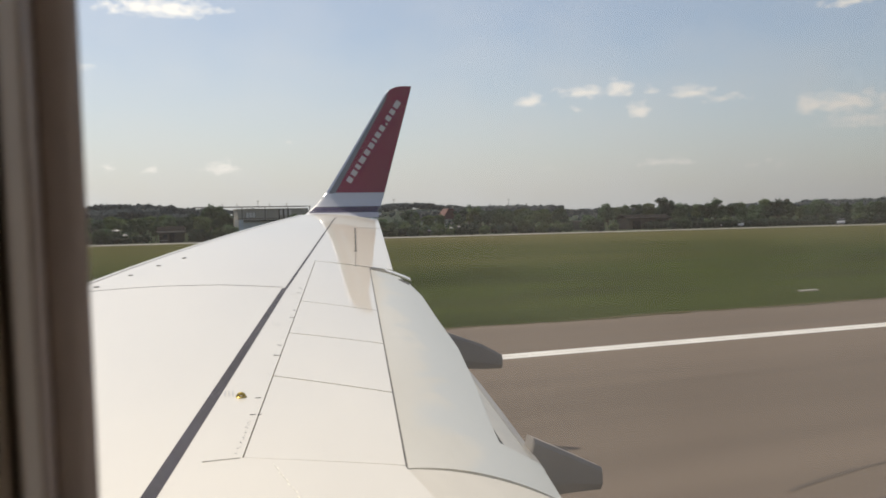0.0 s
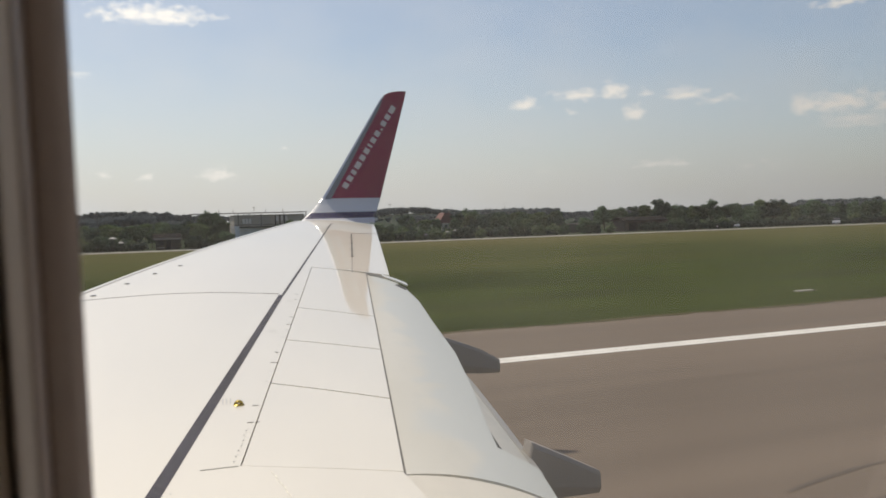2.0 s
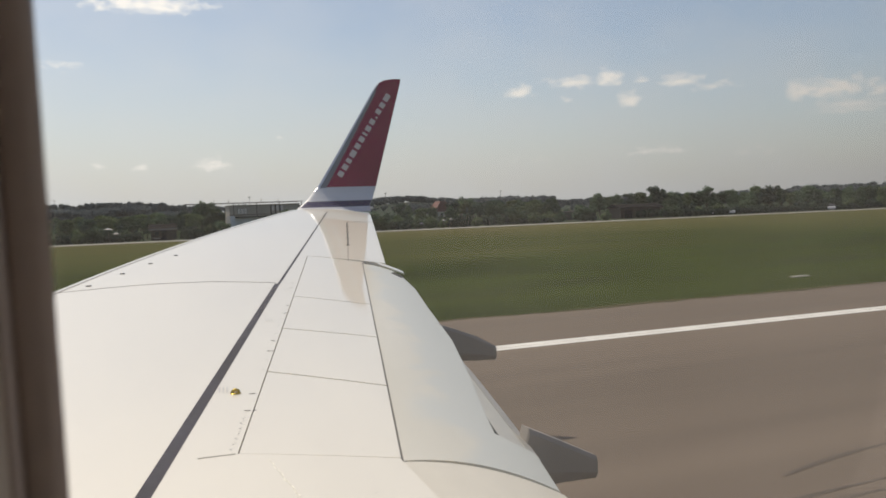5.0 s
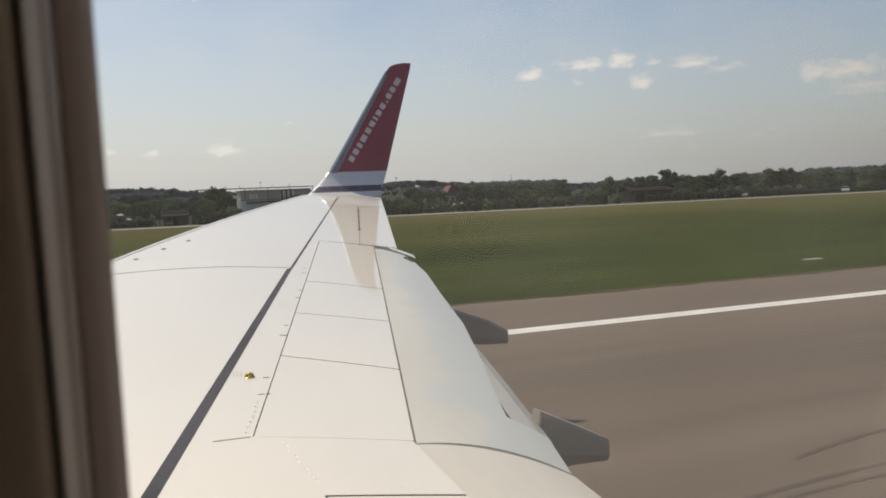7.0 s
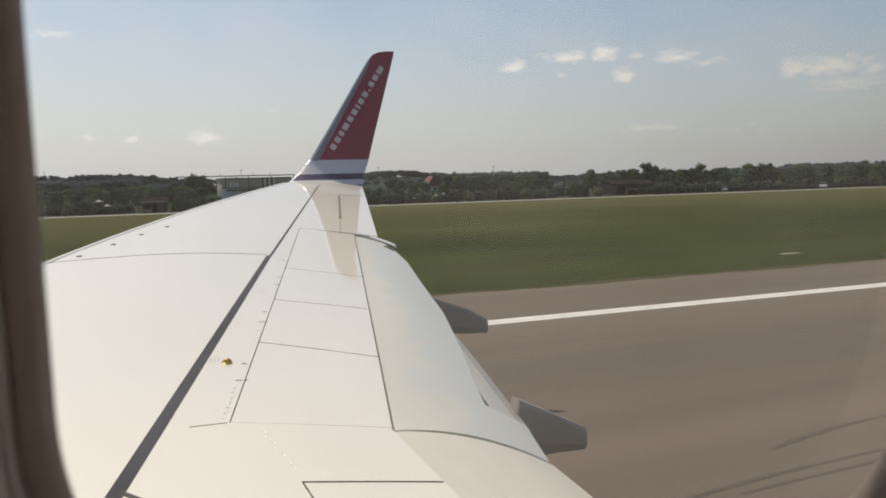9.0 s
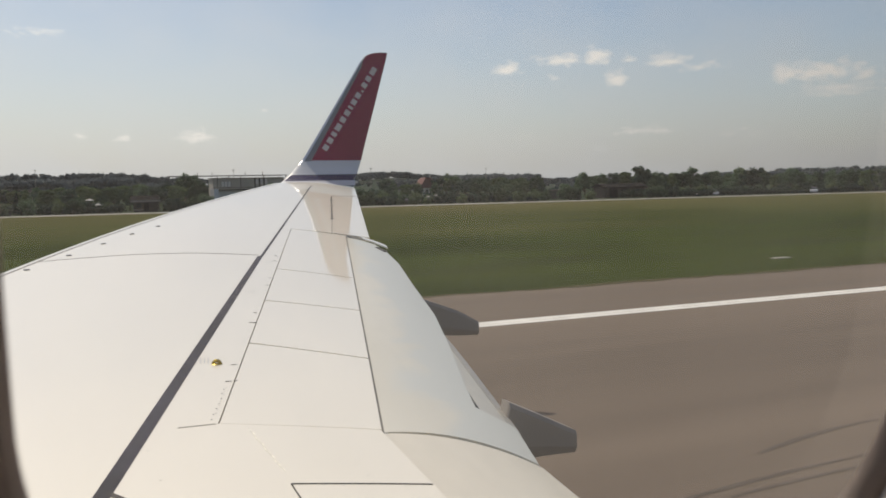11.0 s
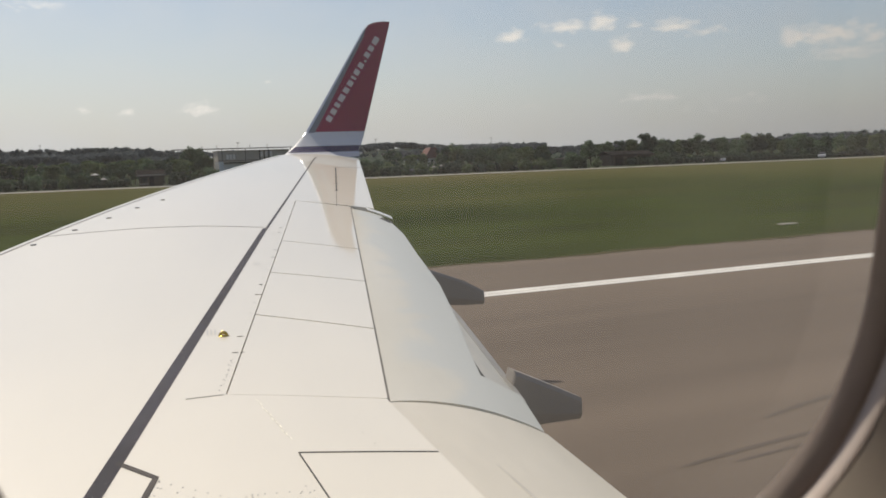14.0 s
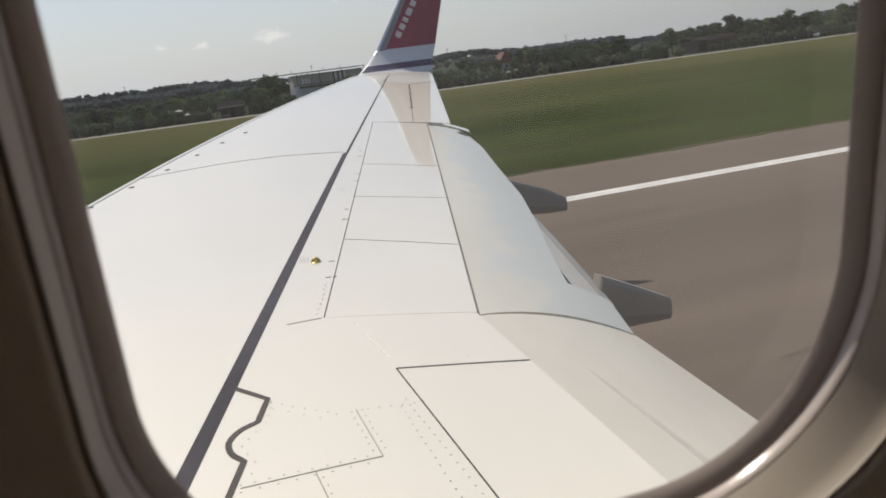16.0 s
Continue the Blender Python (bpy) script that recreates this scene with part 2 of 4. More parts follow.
M_REVEAL = mat("cabin_plastic", (0.60, 0.52, 0.43), 0.6, vary=0.05, scale=12.0, fine=0.02)
M_CABIN = mat("cabin_lining", (0.74, 0.67, 0.60), 0.8, vary=0.1, scale=3.0, fine=0.1)
M_TYRE = mat("tyre_rubber", (0.03, 0.03, 0.03), 0.8, vary=0.2)
M_STEEL = mat("gear_steel", (0.5, 0.5, 0.5), 0.4, metal=0.6, vary=0.1)
M_ASPHALT = mat("runway_asphalt", (0.154, 0.119, 0.091), 0.9, spec=0.2, second=(0.108, 0.084, 0.065), scale=0.07, fine=0.30, stretch=(0.08, 1.6, 1), ratio=7.0, detail=2.0)
M_PAINT = mat("runway_paint", (0.72, 0.69, 0.63), 0.6, second=(0.60, 0.57, 0.52), scale=0.8, fine=0.10)
M_SKID = mat("tyre_mark", (0.088, 0.066, 0.048), 0.85, vary=0.25, scale=1.0, fine=0.2)


def grass_material():
    """Lush green near the runway, dry brownish meadow in patches further out, mown in long streaks; dull green behind
    the road, hazed bluish far off.
    """
    ma = mat("mown_grass", (0.045, 0.058, 0.0165), 0.95, spec=0.0, second=(0.027, 0.040, 0.0105), scale=0.06, fine=0.30, stretch=(0.35, 1.0, 1), ratio=6.0, detail=1.5)
    n, l = ma.node_tree.nodes, ma.node_tree.links
    b, hs = n["Principled BSDF"], next(k for k in n if k.type == "HUE_SAT")
    geo, sep, mr = n.new("ShaderNodeNewGeometry"), n.new("ShaderNodeSeparateXYZ"), n.new("ShaderNodeMapRange")
    l.new(geo.outputs["Position"], sep.inputs[0])
    mp, nz, ad, mx = n.new("ShaderNodeMapping"), n.new("ShaderNodeTexNoise"), n.new("ShaderNodeMath"), n.new("ShaderNodeMix")
    mp.inputs["Scale"].default_value = (0.012, 0.045, 1)
    l.new(geo.outputs["Position"], mp.inputs[0]), l.new(mp.outputs[0], nz.inputs["Vector"])
    nz.inputs["Scale"].default_value, nz.inputs["Detail"].default_value = 1.0, 4.0
    mr.inputs[1].default_value, mr.inputs[2].default_value, mr.inputs[3].default_value, mr.inputs[4].default_value = 26.0, 130.0, -0.85, 0.15
    l.new(sep.outputs[1], mr.inputs[0])
    ad.operation, ad.use_clamp = "MULTIPLY_ADD", True
    l.new(nz.outputs[0], ad.inputs[0]), l.new(mr.outputs[0], ad.inputs[2])
    ad.inputs[1].default_value = 1.35
    mx.data_type = "RGBA"
    mx.inputs[7].default_value = (0.098, 0.091, 0.040, 1)
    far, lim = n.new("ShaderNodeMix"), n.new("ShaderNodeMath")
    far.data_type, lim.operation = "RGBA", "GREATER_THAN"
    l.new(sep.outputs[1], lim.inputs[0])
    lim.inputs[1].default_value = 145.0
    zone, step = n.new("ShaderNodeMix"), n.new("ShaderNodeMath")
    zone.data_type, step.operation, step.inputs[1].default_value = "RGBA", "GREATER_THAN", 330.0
    # the second colour, past 330 m, has a bluish haze tint painted in
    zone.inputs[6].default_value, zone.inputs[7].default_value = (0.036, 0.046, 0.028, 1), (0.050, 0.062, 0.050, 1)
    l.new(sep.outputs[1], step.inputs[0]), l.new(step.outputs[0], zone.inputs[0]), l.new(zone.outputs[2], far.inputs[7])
    l.new(ad.outputs[0], mx.inputs[0])
    pm, pn, pr, patch = n.new("ShaderNodeMapping"), n.new("ShaderNodeTexNoise"), n.new("ShaderNodeMapRange"), n.new("ShaderNodeHueSaturation")
    pm.inputs["Scale"].default_value = (0.075, 0.14, 1)
    l.new(geo.outputs["Position"], pm.inputs[0]), l.new(pm.outputs[0], pn.inputs["Vector"])
    pn.inputs["Scale"].default_value, pn.inputs["Detail"].default_value = 1.0, 3.0
    pr.inputs[1].default_value, pr.inputs[2].default_value, pr.inputs[3].default_value, pr.inputs[4].default_value = 0.34, 0.66, 0.80, 1.14
    l.new(pn.outputs[0], pr.inputs[0]), l.new(pr.outputs[0], patch.inputs["Value"])
    l.new(hs.outputs[0], patch.inputs["Color"]), l.new(patch.outputs[0], mx.inputs[6])
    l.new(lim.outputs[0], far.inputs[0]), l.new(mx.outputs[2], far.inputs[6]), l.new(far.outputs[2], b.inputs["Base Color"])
    return ma


M_GRASS = grass_material()
M_DRY = mat("dry_verge", (0.092, 0.080, 0.048), 0.95, spec=0.0, second=(0.060, 0.060, 0.030), scale=0.5, fine=0.25, stretch=(0.5, 1.0, 1))
M_MOSS = mat("mossy_wall", (0.09, 0.09, 0.065), 0.9, vary=0.3, scale=0.8, fine=0.1)
M_ROAD = mat("perimeter_road", (0.36, 0.345, 0.32), 0.9, vary=0.15, scale=0.2, fine=0.1)
M_LEAF = mat("leaf_green", (0.092, 0.138, 0.076), 0.8, second=(0.066, 0.104, 0.058), scale=0.25, fine=0.2, spec=0.1, island=0.35, obrand=0.8, through_light=0.55)
M_LEAF_L = mat("leaf_light_green", (0.130, 0.178, 0.082), 0.8, second=(0.090, 0.130, 0.062), scale=0.25, fine=0.2, spec=0.1, island=0.35, obrand=0.8, through_light=0.55)
M_LEAF_D = mat("leaf_dark_green", (0.066, 0.100, 0.068), 0.8, second=(0.046, 0.074, 0.052), scale=0.25, fine=0.2, spec=0.1, island=0.35, obrand=0.8, through_light=0.55)
M_HEDGE = mat("hedge_green", (0.048, 0.072, 0.048), 0.8, second=(0.032, 0.050, 0.036), scale=0.25, fine=0.2, spec=0.1, island=0.4, through_light=0.45)
# leaf colour lightened and blued: distance haze is put into it
M_FAR = mat("hazed_far_foliage", (0.158, 0.182, 0.186), 0.9, second=(0.124, 0.146, 0.152), scale=0.03, fine=0.2, spec=0.0, island=0.12, through_light=0.5)
M_BARK = mat("bark", (0.09, 0.065, 0.045), 0.9, vary=0.3, scale=3.0, fine=0.2)
M_PLASTER = mat("pale_plaster", (0.78, 0.75, 0.70), 0.85, vary=0.12, scale=0.6, fine=0.05)
M_CONCRETE = mat("grey_concrete", (0.34, 0.315, 0.285), 0.9, vary=0.2, scale=0.4, fine=0.08)
M_DULL = mat("weathered_grey_plaster", (0.20, 0.185, 0.165), 0.9, vary=0.2, scale=0.4, fine=0.08)
M_PALE = mat("pale_beige_render_coat", (0.50, 0.445, 0.37), 0.9, vary=0.15, scale=0.4, fine=0.08)
M_TIMBER = mat("dark_timber", (0.06, 0.042, 0.032), 0.8, vary=0.3, scale=1.0, fine=0.1)
M_TILE = mat("red_roof_tile", (0.15, 0.052, 0.040), 0.8, vary=0.25, scale=1.2, fine=0.15)
M_DARKROOF = mat("dark_roof", (0.022, 0.019, 0.018), 0.85, spec=0.03, vary=0.25, scale=1.0, fine=0.1)
M_WINDOW = mat("window_glass_dark", (0.03, 0.035, 0.04), 0.08, vary=0.2)
M_CARWHITE = mat("white_car_paint", (0.75, 0.75, 0.75), 0.3, coat=0.7, coat_rough=0.04, vary=0.03)


def pane_material():
    ma = bpy.data.materials.new("clear_acrylic")
    ma.use_nodes = True
    n, l = ma.node_tree.nodes, ma.node_tree.links
    n.clear()
    out, mx, tr, gl, fr = (n.new("ShaderNode" + k) for k in ("OutputMaterial", "MixShader", "BsdfTransparent", "BsdfGlossy", "Fresnel"))
    haze, mh = n.new("ShaderNodeBsdfTranslucent"), n.new("ShaderNodeMixShader")
    haze.inputs[0].default_value, mh.inputs[0].default_value = (1.0, 0.96, 0.92, 1), 0.022
    co, mp, nz, mr = (n.new("ShaderNode" + k) for k in ("NewGeometry", "Mapping", "TexNoise", "MapRange"))
    mp.inputs["Scale"].default_value = (9, 9, 2.5)
    nz.inputs["Scale"].default_value, nz.inputs["Detail"].default_value = 1.0, 4.0
    mr.inputs[1].default_value, mr.inputs[2].default_value, mr.inputs[3].default_value, mr.inputs[4].default_value = 0.3, 0.75, 0.020, 0.042
    l.new(co.outputs["Position"], mp.inputs[0]), l.new(mp.outputs[0], nz.inputs["Vector"])
    l.new(nz.outputs[0], mr.inputs[0]), l.new(mr.outputs[0], mh.inputs[0])
    tr.inputs[0].default_value = (0.96, 0.965, 0.955, 1)
    gl.inputs["Roughness"].default_value = 0.03
    fr.inputs[0].default_value = 1.3
    l.new(tr.outputs[0], mh.inputs[1]), l.new(haze.outputs[0], mh.inputs[2])
    l.new(fr.outputs[0], mx.inputs[0]), l.new(mh.outputs[0], mx.inputs[1]), l.new(gl.outputs[0], mx.inputs[2])
    l.new(mx.outputs[0], out.inputs[0])
    return ma


M_PANE = pane_material()


# ---- building helpers ----
def mesh(name, verts, faces, material, smooth=False):
    me = bpy.data.meshes.new(name)
    me.from_pydata([tuple(v) for v in verts], [], faces)
    me.materials.append(material)
    if smooth:
        me.polygons.foreach_set("use_smooth", [True] * len(me.polygons))
    me.update()
    return me


def part(name, me, parent=None, label="", kind=""):
    ob = new(name, me)
    ob.parent = parent
    return tagged(ob, label, kind=kind)


def thing(name, label, category, group="", at=(0, 0, 0), kind=""):
    ob = new(name)
    ob.location = at
    ob.empty_display_size = 0.2
    return tagged(ob, label, category, group, kind)


def boxm(name, x0, x1, y0, y1, z0, z1, material, bevel=0.0):
    bm = bmesh.new()
    bmesh.ops.create_cube(bm, size=1)
    bmesh.ops.scale(bm, vec=(x1 - x0, y1 - y0, z1 - z0), verts=bm.verts)
    bmesh.ops.translate(bm, vec=((x0 + x1) / 2, (y0 + y1) / 2, (z0 + z1) / 2), verts=bm.verts)
    if bevel:
        bmesh.ops.bevel(bm, geom=bm.edges[:], offset=bevel, segments=2, affect="EDGES")
    me = bpy.data.meshes.new(name)
    bm.to_mesh(me), bm.free()
    me.materials.append(material)
    return me


def slab(name, left, right, top, depth, material, nu=16, nv=24):
    """Closed solid: its upper face runs from the curve left(v) to right(v) in plan at height top(x, y), its lower face depth(x, y) below."""
    up, lo = [], []
    for j in range(nv + 1):
        v = j / nv
        (ax, ay), (bx, by) = left(v), right(v)
        for i in range(nu + 1):
            u = i / nu
            x, y = ax + (bx - ax) * u, ay + (by - ay) * u
            z = top(x, y)
            up.append((x, y, z)), lo.append((x, y, z - depth(x, y)))
    k, w = len(up), nu + 1
    f = []
    for j in range(nv):
        for i in range(nu):
            a = j * w + i
            f.append((a, a + 1, a + w + 1, a + w))
            f.append((k + a, k + a + w, k + a + w + 1, k + a + 1))
    rim = [i for i in range(nu + 1)] + [j * w + nu for j in range(1, nv + 1)] + [nv * w + i for i in range(nu - 1, -1, -1)] + [j * w for j in range(nv - 1, 0, -1)]
    for a, b in zip(rim, rim[1:] + rim[:1]):
        f.append((b, a, k + a, k + b))
    me = mesh(name, up + lo, f, material)
    me.polygons.foreach_set("use_smooth", [i < 2 * nu * nv for i in range(len(me.polygons))])
    me.set_sharp_from_angle(angle=radians(40))
    return me


def strip(name, pts, width, top, material, lift=0.003, n=12):
    """A raised ribbon of that width along the plan points, lying on top(x, y). width: one number or one for each point."""
    if isinstance(width, (int, float)):
        width = [width] * len(pts)
    line = []
    for (a, b), (wa, wb) in zip(zip(pts, pts[1:]), zip(width, width[1:])):
        for i in range(n):
            t = i / n
            line.append((a[0] + (b[0] - a[0]) * t, a[1] + (b[1] - a[1]) * t, wa + (wb - wa) * t))
    line.append((*pts[-1], width[-1]))
    v, f = [], []
    for i, (x, y, w) in enumerate(line):
        p, q = line[max(i - 1, 0)], line[min(i + 1, len(line) - 1)]
        dx, dy = q[0] - p[0], q[1] - p[1]
        d = math.hypot(dx, dy) or 1
        nx, ny = -dy / d * w / 2, dx / d * w / 2
        for sgn in (1, -1):
            X, Y = x + nx * sgn, y + ny * sgn
            v.append((X, Y, top(X, Y) + lift)), v.append((X, Y, top(X, Y) - 0.004))
    for i in range(len(line) - 1):
        a, b = 4 * i, 4 * i + 4
        f += [(a, a + 2, b + 2, b), (a + 1, a, b, b + 1), (a + 2, a + 3, b + 3, b + 2)]
    return mesh(name, v, f, material)


# ---- the wing: plan and surface ----
def zp(y):
    return 4.068 + (y - 15.55) * 0.1051


def xle(y):
    if y < 7.6:
        return -1.19 + 0.41 * (y - 7.6)
    return -1.19 + 0.4457 * (y - 7.6) + 0.01672 * (y - 7.6) * (y - 12.2)


def xst(y):
    return -0.325 + 0.288 * (y - 2.62) if y < 8.15 else 1.268 + 0.302 * (y - 8.15)


def xfront(y):
    return 0.39 + 0.2585 * (y - 3.97)


def xrear(y):
    return 1.17 + 0.235 * (y - 3.81)


def xte(y):
    return 2.78 + 0.247 * (y - 9.41)


def xin(y):
    return 1.16 - 0.09 * (y - 3.76)


def chord(y):
    return max(1.2, 2.68 + 0.247 * (y - 9.0) - xle(y))


def top(x, y):
    u = (x - xle(y)) / (xst(y) - xle(y))
    nose = max(0.0, 1 - u / 0.022)
    return zp(y) + 0.1 * u * (1 - u) * chord(y) / 3.3 - 0.022 * nose * nose


def thick(x, y):
    c = chord(y)
    u = min(1.0, max(0.0, (x - xle(y)) / c))
    return 0.03 + 0.10 * c * (4 * u * (1 - u)) ** 0.55


def flap_top(x, y):
    w = max(0.0, x - xrear(y))
    return top(xrear(y), y) - 0.012 - (0.08 * w + 0.3 * w * w)


def inner_flap_top(x, y):
    w = max(0.0, x - xin(y))
    return top(xin(y), y) - 0.008 - (0.12 * w + 0.26 * w * w)


def lerp2(a, b):
    return lambda v: (a[0] + (b[0] - a[0]) * v, a[1] + (b[1] - a[1]) * v)


def along(fn, y0, y1):
    return lambda v: (fn(y0 + (y1 - y0) * v), y0 + (y1 - y0) * v)


airliner = thing("airliner", "white twin-jet airliner wing with red winglet, parked on the runway", "airplane")
TIP = 15.35


def build_wing():
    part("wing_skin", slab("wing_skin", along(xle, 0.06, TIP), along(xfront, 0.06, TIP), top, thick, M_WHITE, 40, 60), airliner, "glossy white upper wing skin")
    part("inboard_trailing_panel", slab("inboard_trailing_panel", along(xfront, 0.06, 3.965), lerp2((1.49, 0.06), (1.155, 3.77)), top, lambda x, y: 0.12, M_WHITE, 20, 20), airliner)
    part("outboard_trailing_panel", slab("outboard_trailing_panel", along(xfront, 9.85, TIP), lerp2((xte(9.4), 9.4), (xte(TIP), TIP)), top,
                                         lambda x, y: 0.05 + 0.2 * max(0, xte(y) - x) * 0.4, M_WHITE, 20, 30), airliner)
    part("spar_cover", slab("spar_cover", along(lambda y: xfront(y) - 0.05, 3.9, 9.9), along(lambda y: xrear(y) + 0.03, 3.75, 9.5),
                            lambda x, y: top(x, y) - 0.014, lambda x, y: 0.16, M_LINE, 8, 20), airliner)
    # spoilers, each with a narrow dark gap round it
    ends = [((0.39, 3.957), (1.165, 3.766)), ((0.73, 5.25), (1.42, 4.87)), ((1.03, 6.35), (1.70, 6.03)), ((1.32, 7.53), (1.96, 7.17)), ((1.91, 9.84), (2.5, 9.47))]
    for (a, b), (c, d) in zip(ends, ends[1:]):
        g = 0.0085
        fa, fb, ra, rb = a[1] + g, c[1] - g, b[1] + g, d[1] - g
        part("spoiler", slab("spoiler", along(lambda y: xfront(y) + 0.008, fa, fb), along(lambda y: xrear(y), ra, rb), top,
                             lambda x, y: 0.032, M_WHITE, 12, 12), airliner, "white hinged spoiler panel")


def flap_w(y):
    """Chord of the main flap behind the spoilers at span y."""
    knots = ((3.6, 0.90), (4.27, 0.885), (4.29, 0.63), (4.6, 0.635), (5.5, 0.68), (6.5, 0.70), (7.5, 0.62), (8.4, 0.57), (8.9, 0.47), (9.3, 0.33))
    for (a, b), (c, d) in zip(knots, knots[1:]):
        if y <= c:
            return b + (d - b) * max(0.0, (y - a) / (c - a))
    return knots[-1][1]


def build_flaps():
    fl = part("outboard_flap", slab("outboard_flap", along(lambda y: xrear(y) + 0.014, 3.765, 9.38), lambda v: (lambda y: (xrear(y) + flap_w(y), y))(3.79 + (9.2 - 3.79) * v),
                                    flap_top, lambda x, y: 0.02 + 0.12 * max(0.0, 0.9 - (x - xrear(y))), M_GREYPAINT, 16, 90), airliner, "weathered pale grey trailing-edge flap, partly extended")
    part("aft_flap", slab("aft_flap", along(lambda y: xrear(y) + flap_w(y) - 0.02, 4.30, 6.15),
                          lambda v: (lambda y: (xrear(y) + 0.90 - 0.12 * (y - 4.4), y))(4.26 + 1.89 * v),
                          lambda x, y: flap_top(x, y) - 0.030, lambda x, y: 0.015, M_AFTSKIN, 8, 24), fl, "grey aft flap segment")
    part("trailing_strip", strip("trailing_strip", [(xrear(y) + 0.88 - 0.12 * (y - 4.4), y) for y in (4.28, 4.8, 5.2, 5.7, 6.12)], [0.055, 0.068, 0.068, 0.058, 0.02], lambda x, y: flap_top(x, y) - 0.029, M_AFT, 0.003), fl, "darker grey trailing strip")
    # no openings are cut: dark pieces on the flap stand for their shade
    part("flap_notch", strip("flap_notch", [(2.02, 4.68), (1.975, 4.47), (1.95, 4.33), (1.985, 4.30), (2.15, 4.288)], [0.008, 0.03, 0.05, 0.03, 0.008], lambda x, y: flap_top(x, y) - 0.029, M_GAP, 0.004), fl)
    part("tip_gap", slab("tip_gap", lerp2((2.72, 8.98), (2.79, 9.08)), lerp2((2.80, 8.84), (2.87, 8.97)), lambda x, y: flap_top(x, y) + 0.004, lambda x, y: 0.03, M_GAP, 4, 4), fl)
    tip = part("flap_tip", slab("flap_tip", along(lambda y: xrear(y) + 0.20, 9.32, 9.44), along(lambda y: xrear(y) + 0.50, 9.08, 9.24), lambda x, y: flap_top(x, y) + 0.022,
                                lambda x, y: 0.012, M_WHITE, 8, 4), fl)
    inn = part("inboard_flap", slab("inboard_flap", lambda v: (lambda y: (xin(y) - 0.010, y))(0.08 + 3.663 * v), lambda v: (2.12 - 0.05 * v, 0.08 + 3.685 * v),
                                    inner_flap_top, lambda x, y: 0.02 + 0.12 * max(0, 2.1 - x), M_INFLAP, 16, 24), airliner, "weathered pale grey inboard flap")
    # soft darker line along the inboard flap, not an open joint
    part("panel_joint", strip("panel_joint", [(1.44, 3.07), (1.52, 2.3), (1.60, 1.2)], [0.012, 0.03, 0.03], inner_flap_top, M_SOFT_LINE, 0.0015), inn)
    part("flap_gap", slab("flap_gap", along(lambda y: xrear(y) + 0.02, 3.68, 3.90), lambda v: (2.04, 3.69 + 0.2 * v), lambda x, y: min(inner_flap_top(x, y), flap_top(x, y)) - 0.012,
                          lambda x, y: 0.02, M_LINE, 10, 4), airliner)
    # flap track fairings: tapered canoe with a blunt aft end
    for y, prof in ((7.0, ((1.6, 2.86, 0.24), (2.50, 2.935, 0.36), (2.92, 2.77, 0.24), (3.13, 2.65, 0.13))),
                    (4.55, ((1.2, 2.40, 0.15), (2.20, 2.45, 0.30), (2.235, 2.582, 0.40), (2.48, 2.46, 0.27), (2.73, 2.33, 0.15)))):
        v, f = [], []
        for x, zt, h in prof:
            w = 0.05 if x > 3.0 or (y < 5 and x > 2.6) else 0.065
            ring = [(-w, -h * 0.72), (-w, -0.03), (-w * 0.75, 0.0), (w * 0.75, 0.0), (w, -0.03), (w, -h * 0.72), (w * 0.5, -h), (-w * 0.5, -h)]
            v += [(x, y + a, zt + b) for a, b in ring]
        for i in range(len(prof) - 1):
            for k in range(8):
                a, b = 8 * i + k, 8 * i + (k + 1) % 8
                f.append((a, b, b + 8, a + 8))
        f += [tuple(range(7, -1, -1)), tuple(8 * (len(prof) - 1) + k for k in range(8))]
        part("flap_track_fairing", mesh("flap_track_fairing", v, f, M_FAIRING), airliner, "dark grey flap track fairing with blunt tail")


# winglet: height z -> leading x, trailing x, span y
WL = ((3.98, 2.72, 4.26, 15.30), (4.04, 2.80, 4.285, 15.42), (4.12, 2.92, 4.315, 15.55), (4.22, 3.06, 4.40, 15.66), (4.36, 3.20, 4.48, 15.77), (4.49, 3.33, 4.545, 15.85),
      (5.0, 3.68, 4.715, 15.95), (5.6, 4.08, 4.92, 16.07), (6.2, 4.48, 5.125, 16.19), (6.55, 4.71, 5.245, 16.26), (6.66, 4.81, 5.28, 16.28), (6.72, 4.95, 5.295, 16.29), (6.745, 5.14, 5.30, 16.295))


def wl(z):
    for a, b in zip(WL, WL[1:]):
        if z <= b[0]:
            t = max(0.0, (z - a[0]) / (b[0] - a[0]))
            return [a[i] + (b[i] - a[i]) * t for i in range(1, 4)]
    return list(WL[-1][1:])


def wl_point(z, u, side):
    """Point of the winglet at height z, chord fraction u; side -1 faces the fuselage."""
    a, b, y = wl(z)
    c = b - a
    t = 0.055 * c * (max(0.0, u) ** 0.5) * (1 - u) * 2.2 + 0.004
    return (a + c * u, y + side * t, z)


def wl_patch(name, z0, z1, u0, u1, material, sides=(-1, 1), lift=0.0, n=14, ub=None):
    v, f = [], []
    for s in sides:
        base = len(v)
        nz = max(24, int((z1 - z0) * 60))
        for j in range(nz + 1):
            z = z0 + (z1 - z0) * j / nz
            lo = u0(z) if callable(u0) else u0
            hi = u1(z) if callable(u1) else u1
            for i in range(n + 1):
                u = lo + (hi - lo) * i / n
                p = wl_point(z, u, s)
                v.append((p[0], p[1] + s * lift, p[2]))
        for j in range(nz):
            for i in range(n):
                a = base + j * (n + 1) + i
                f.append((a, a + 1, a + n + 2, a + n + 1) if s < 0 else (a, a + n + 1, a + n + 2, a + 1))
    return mesh(name, v, f, material, True)


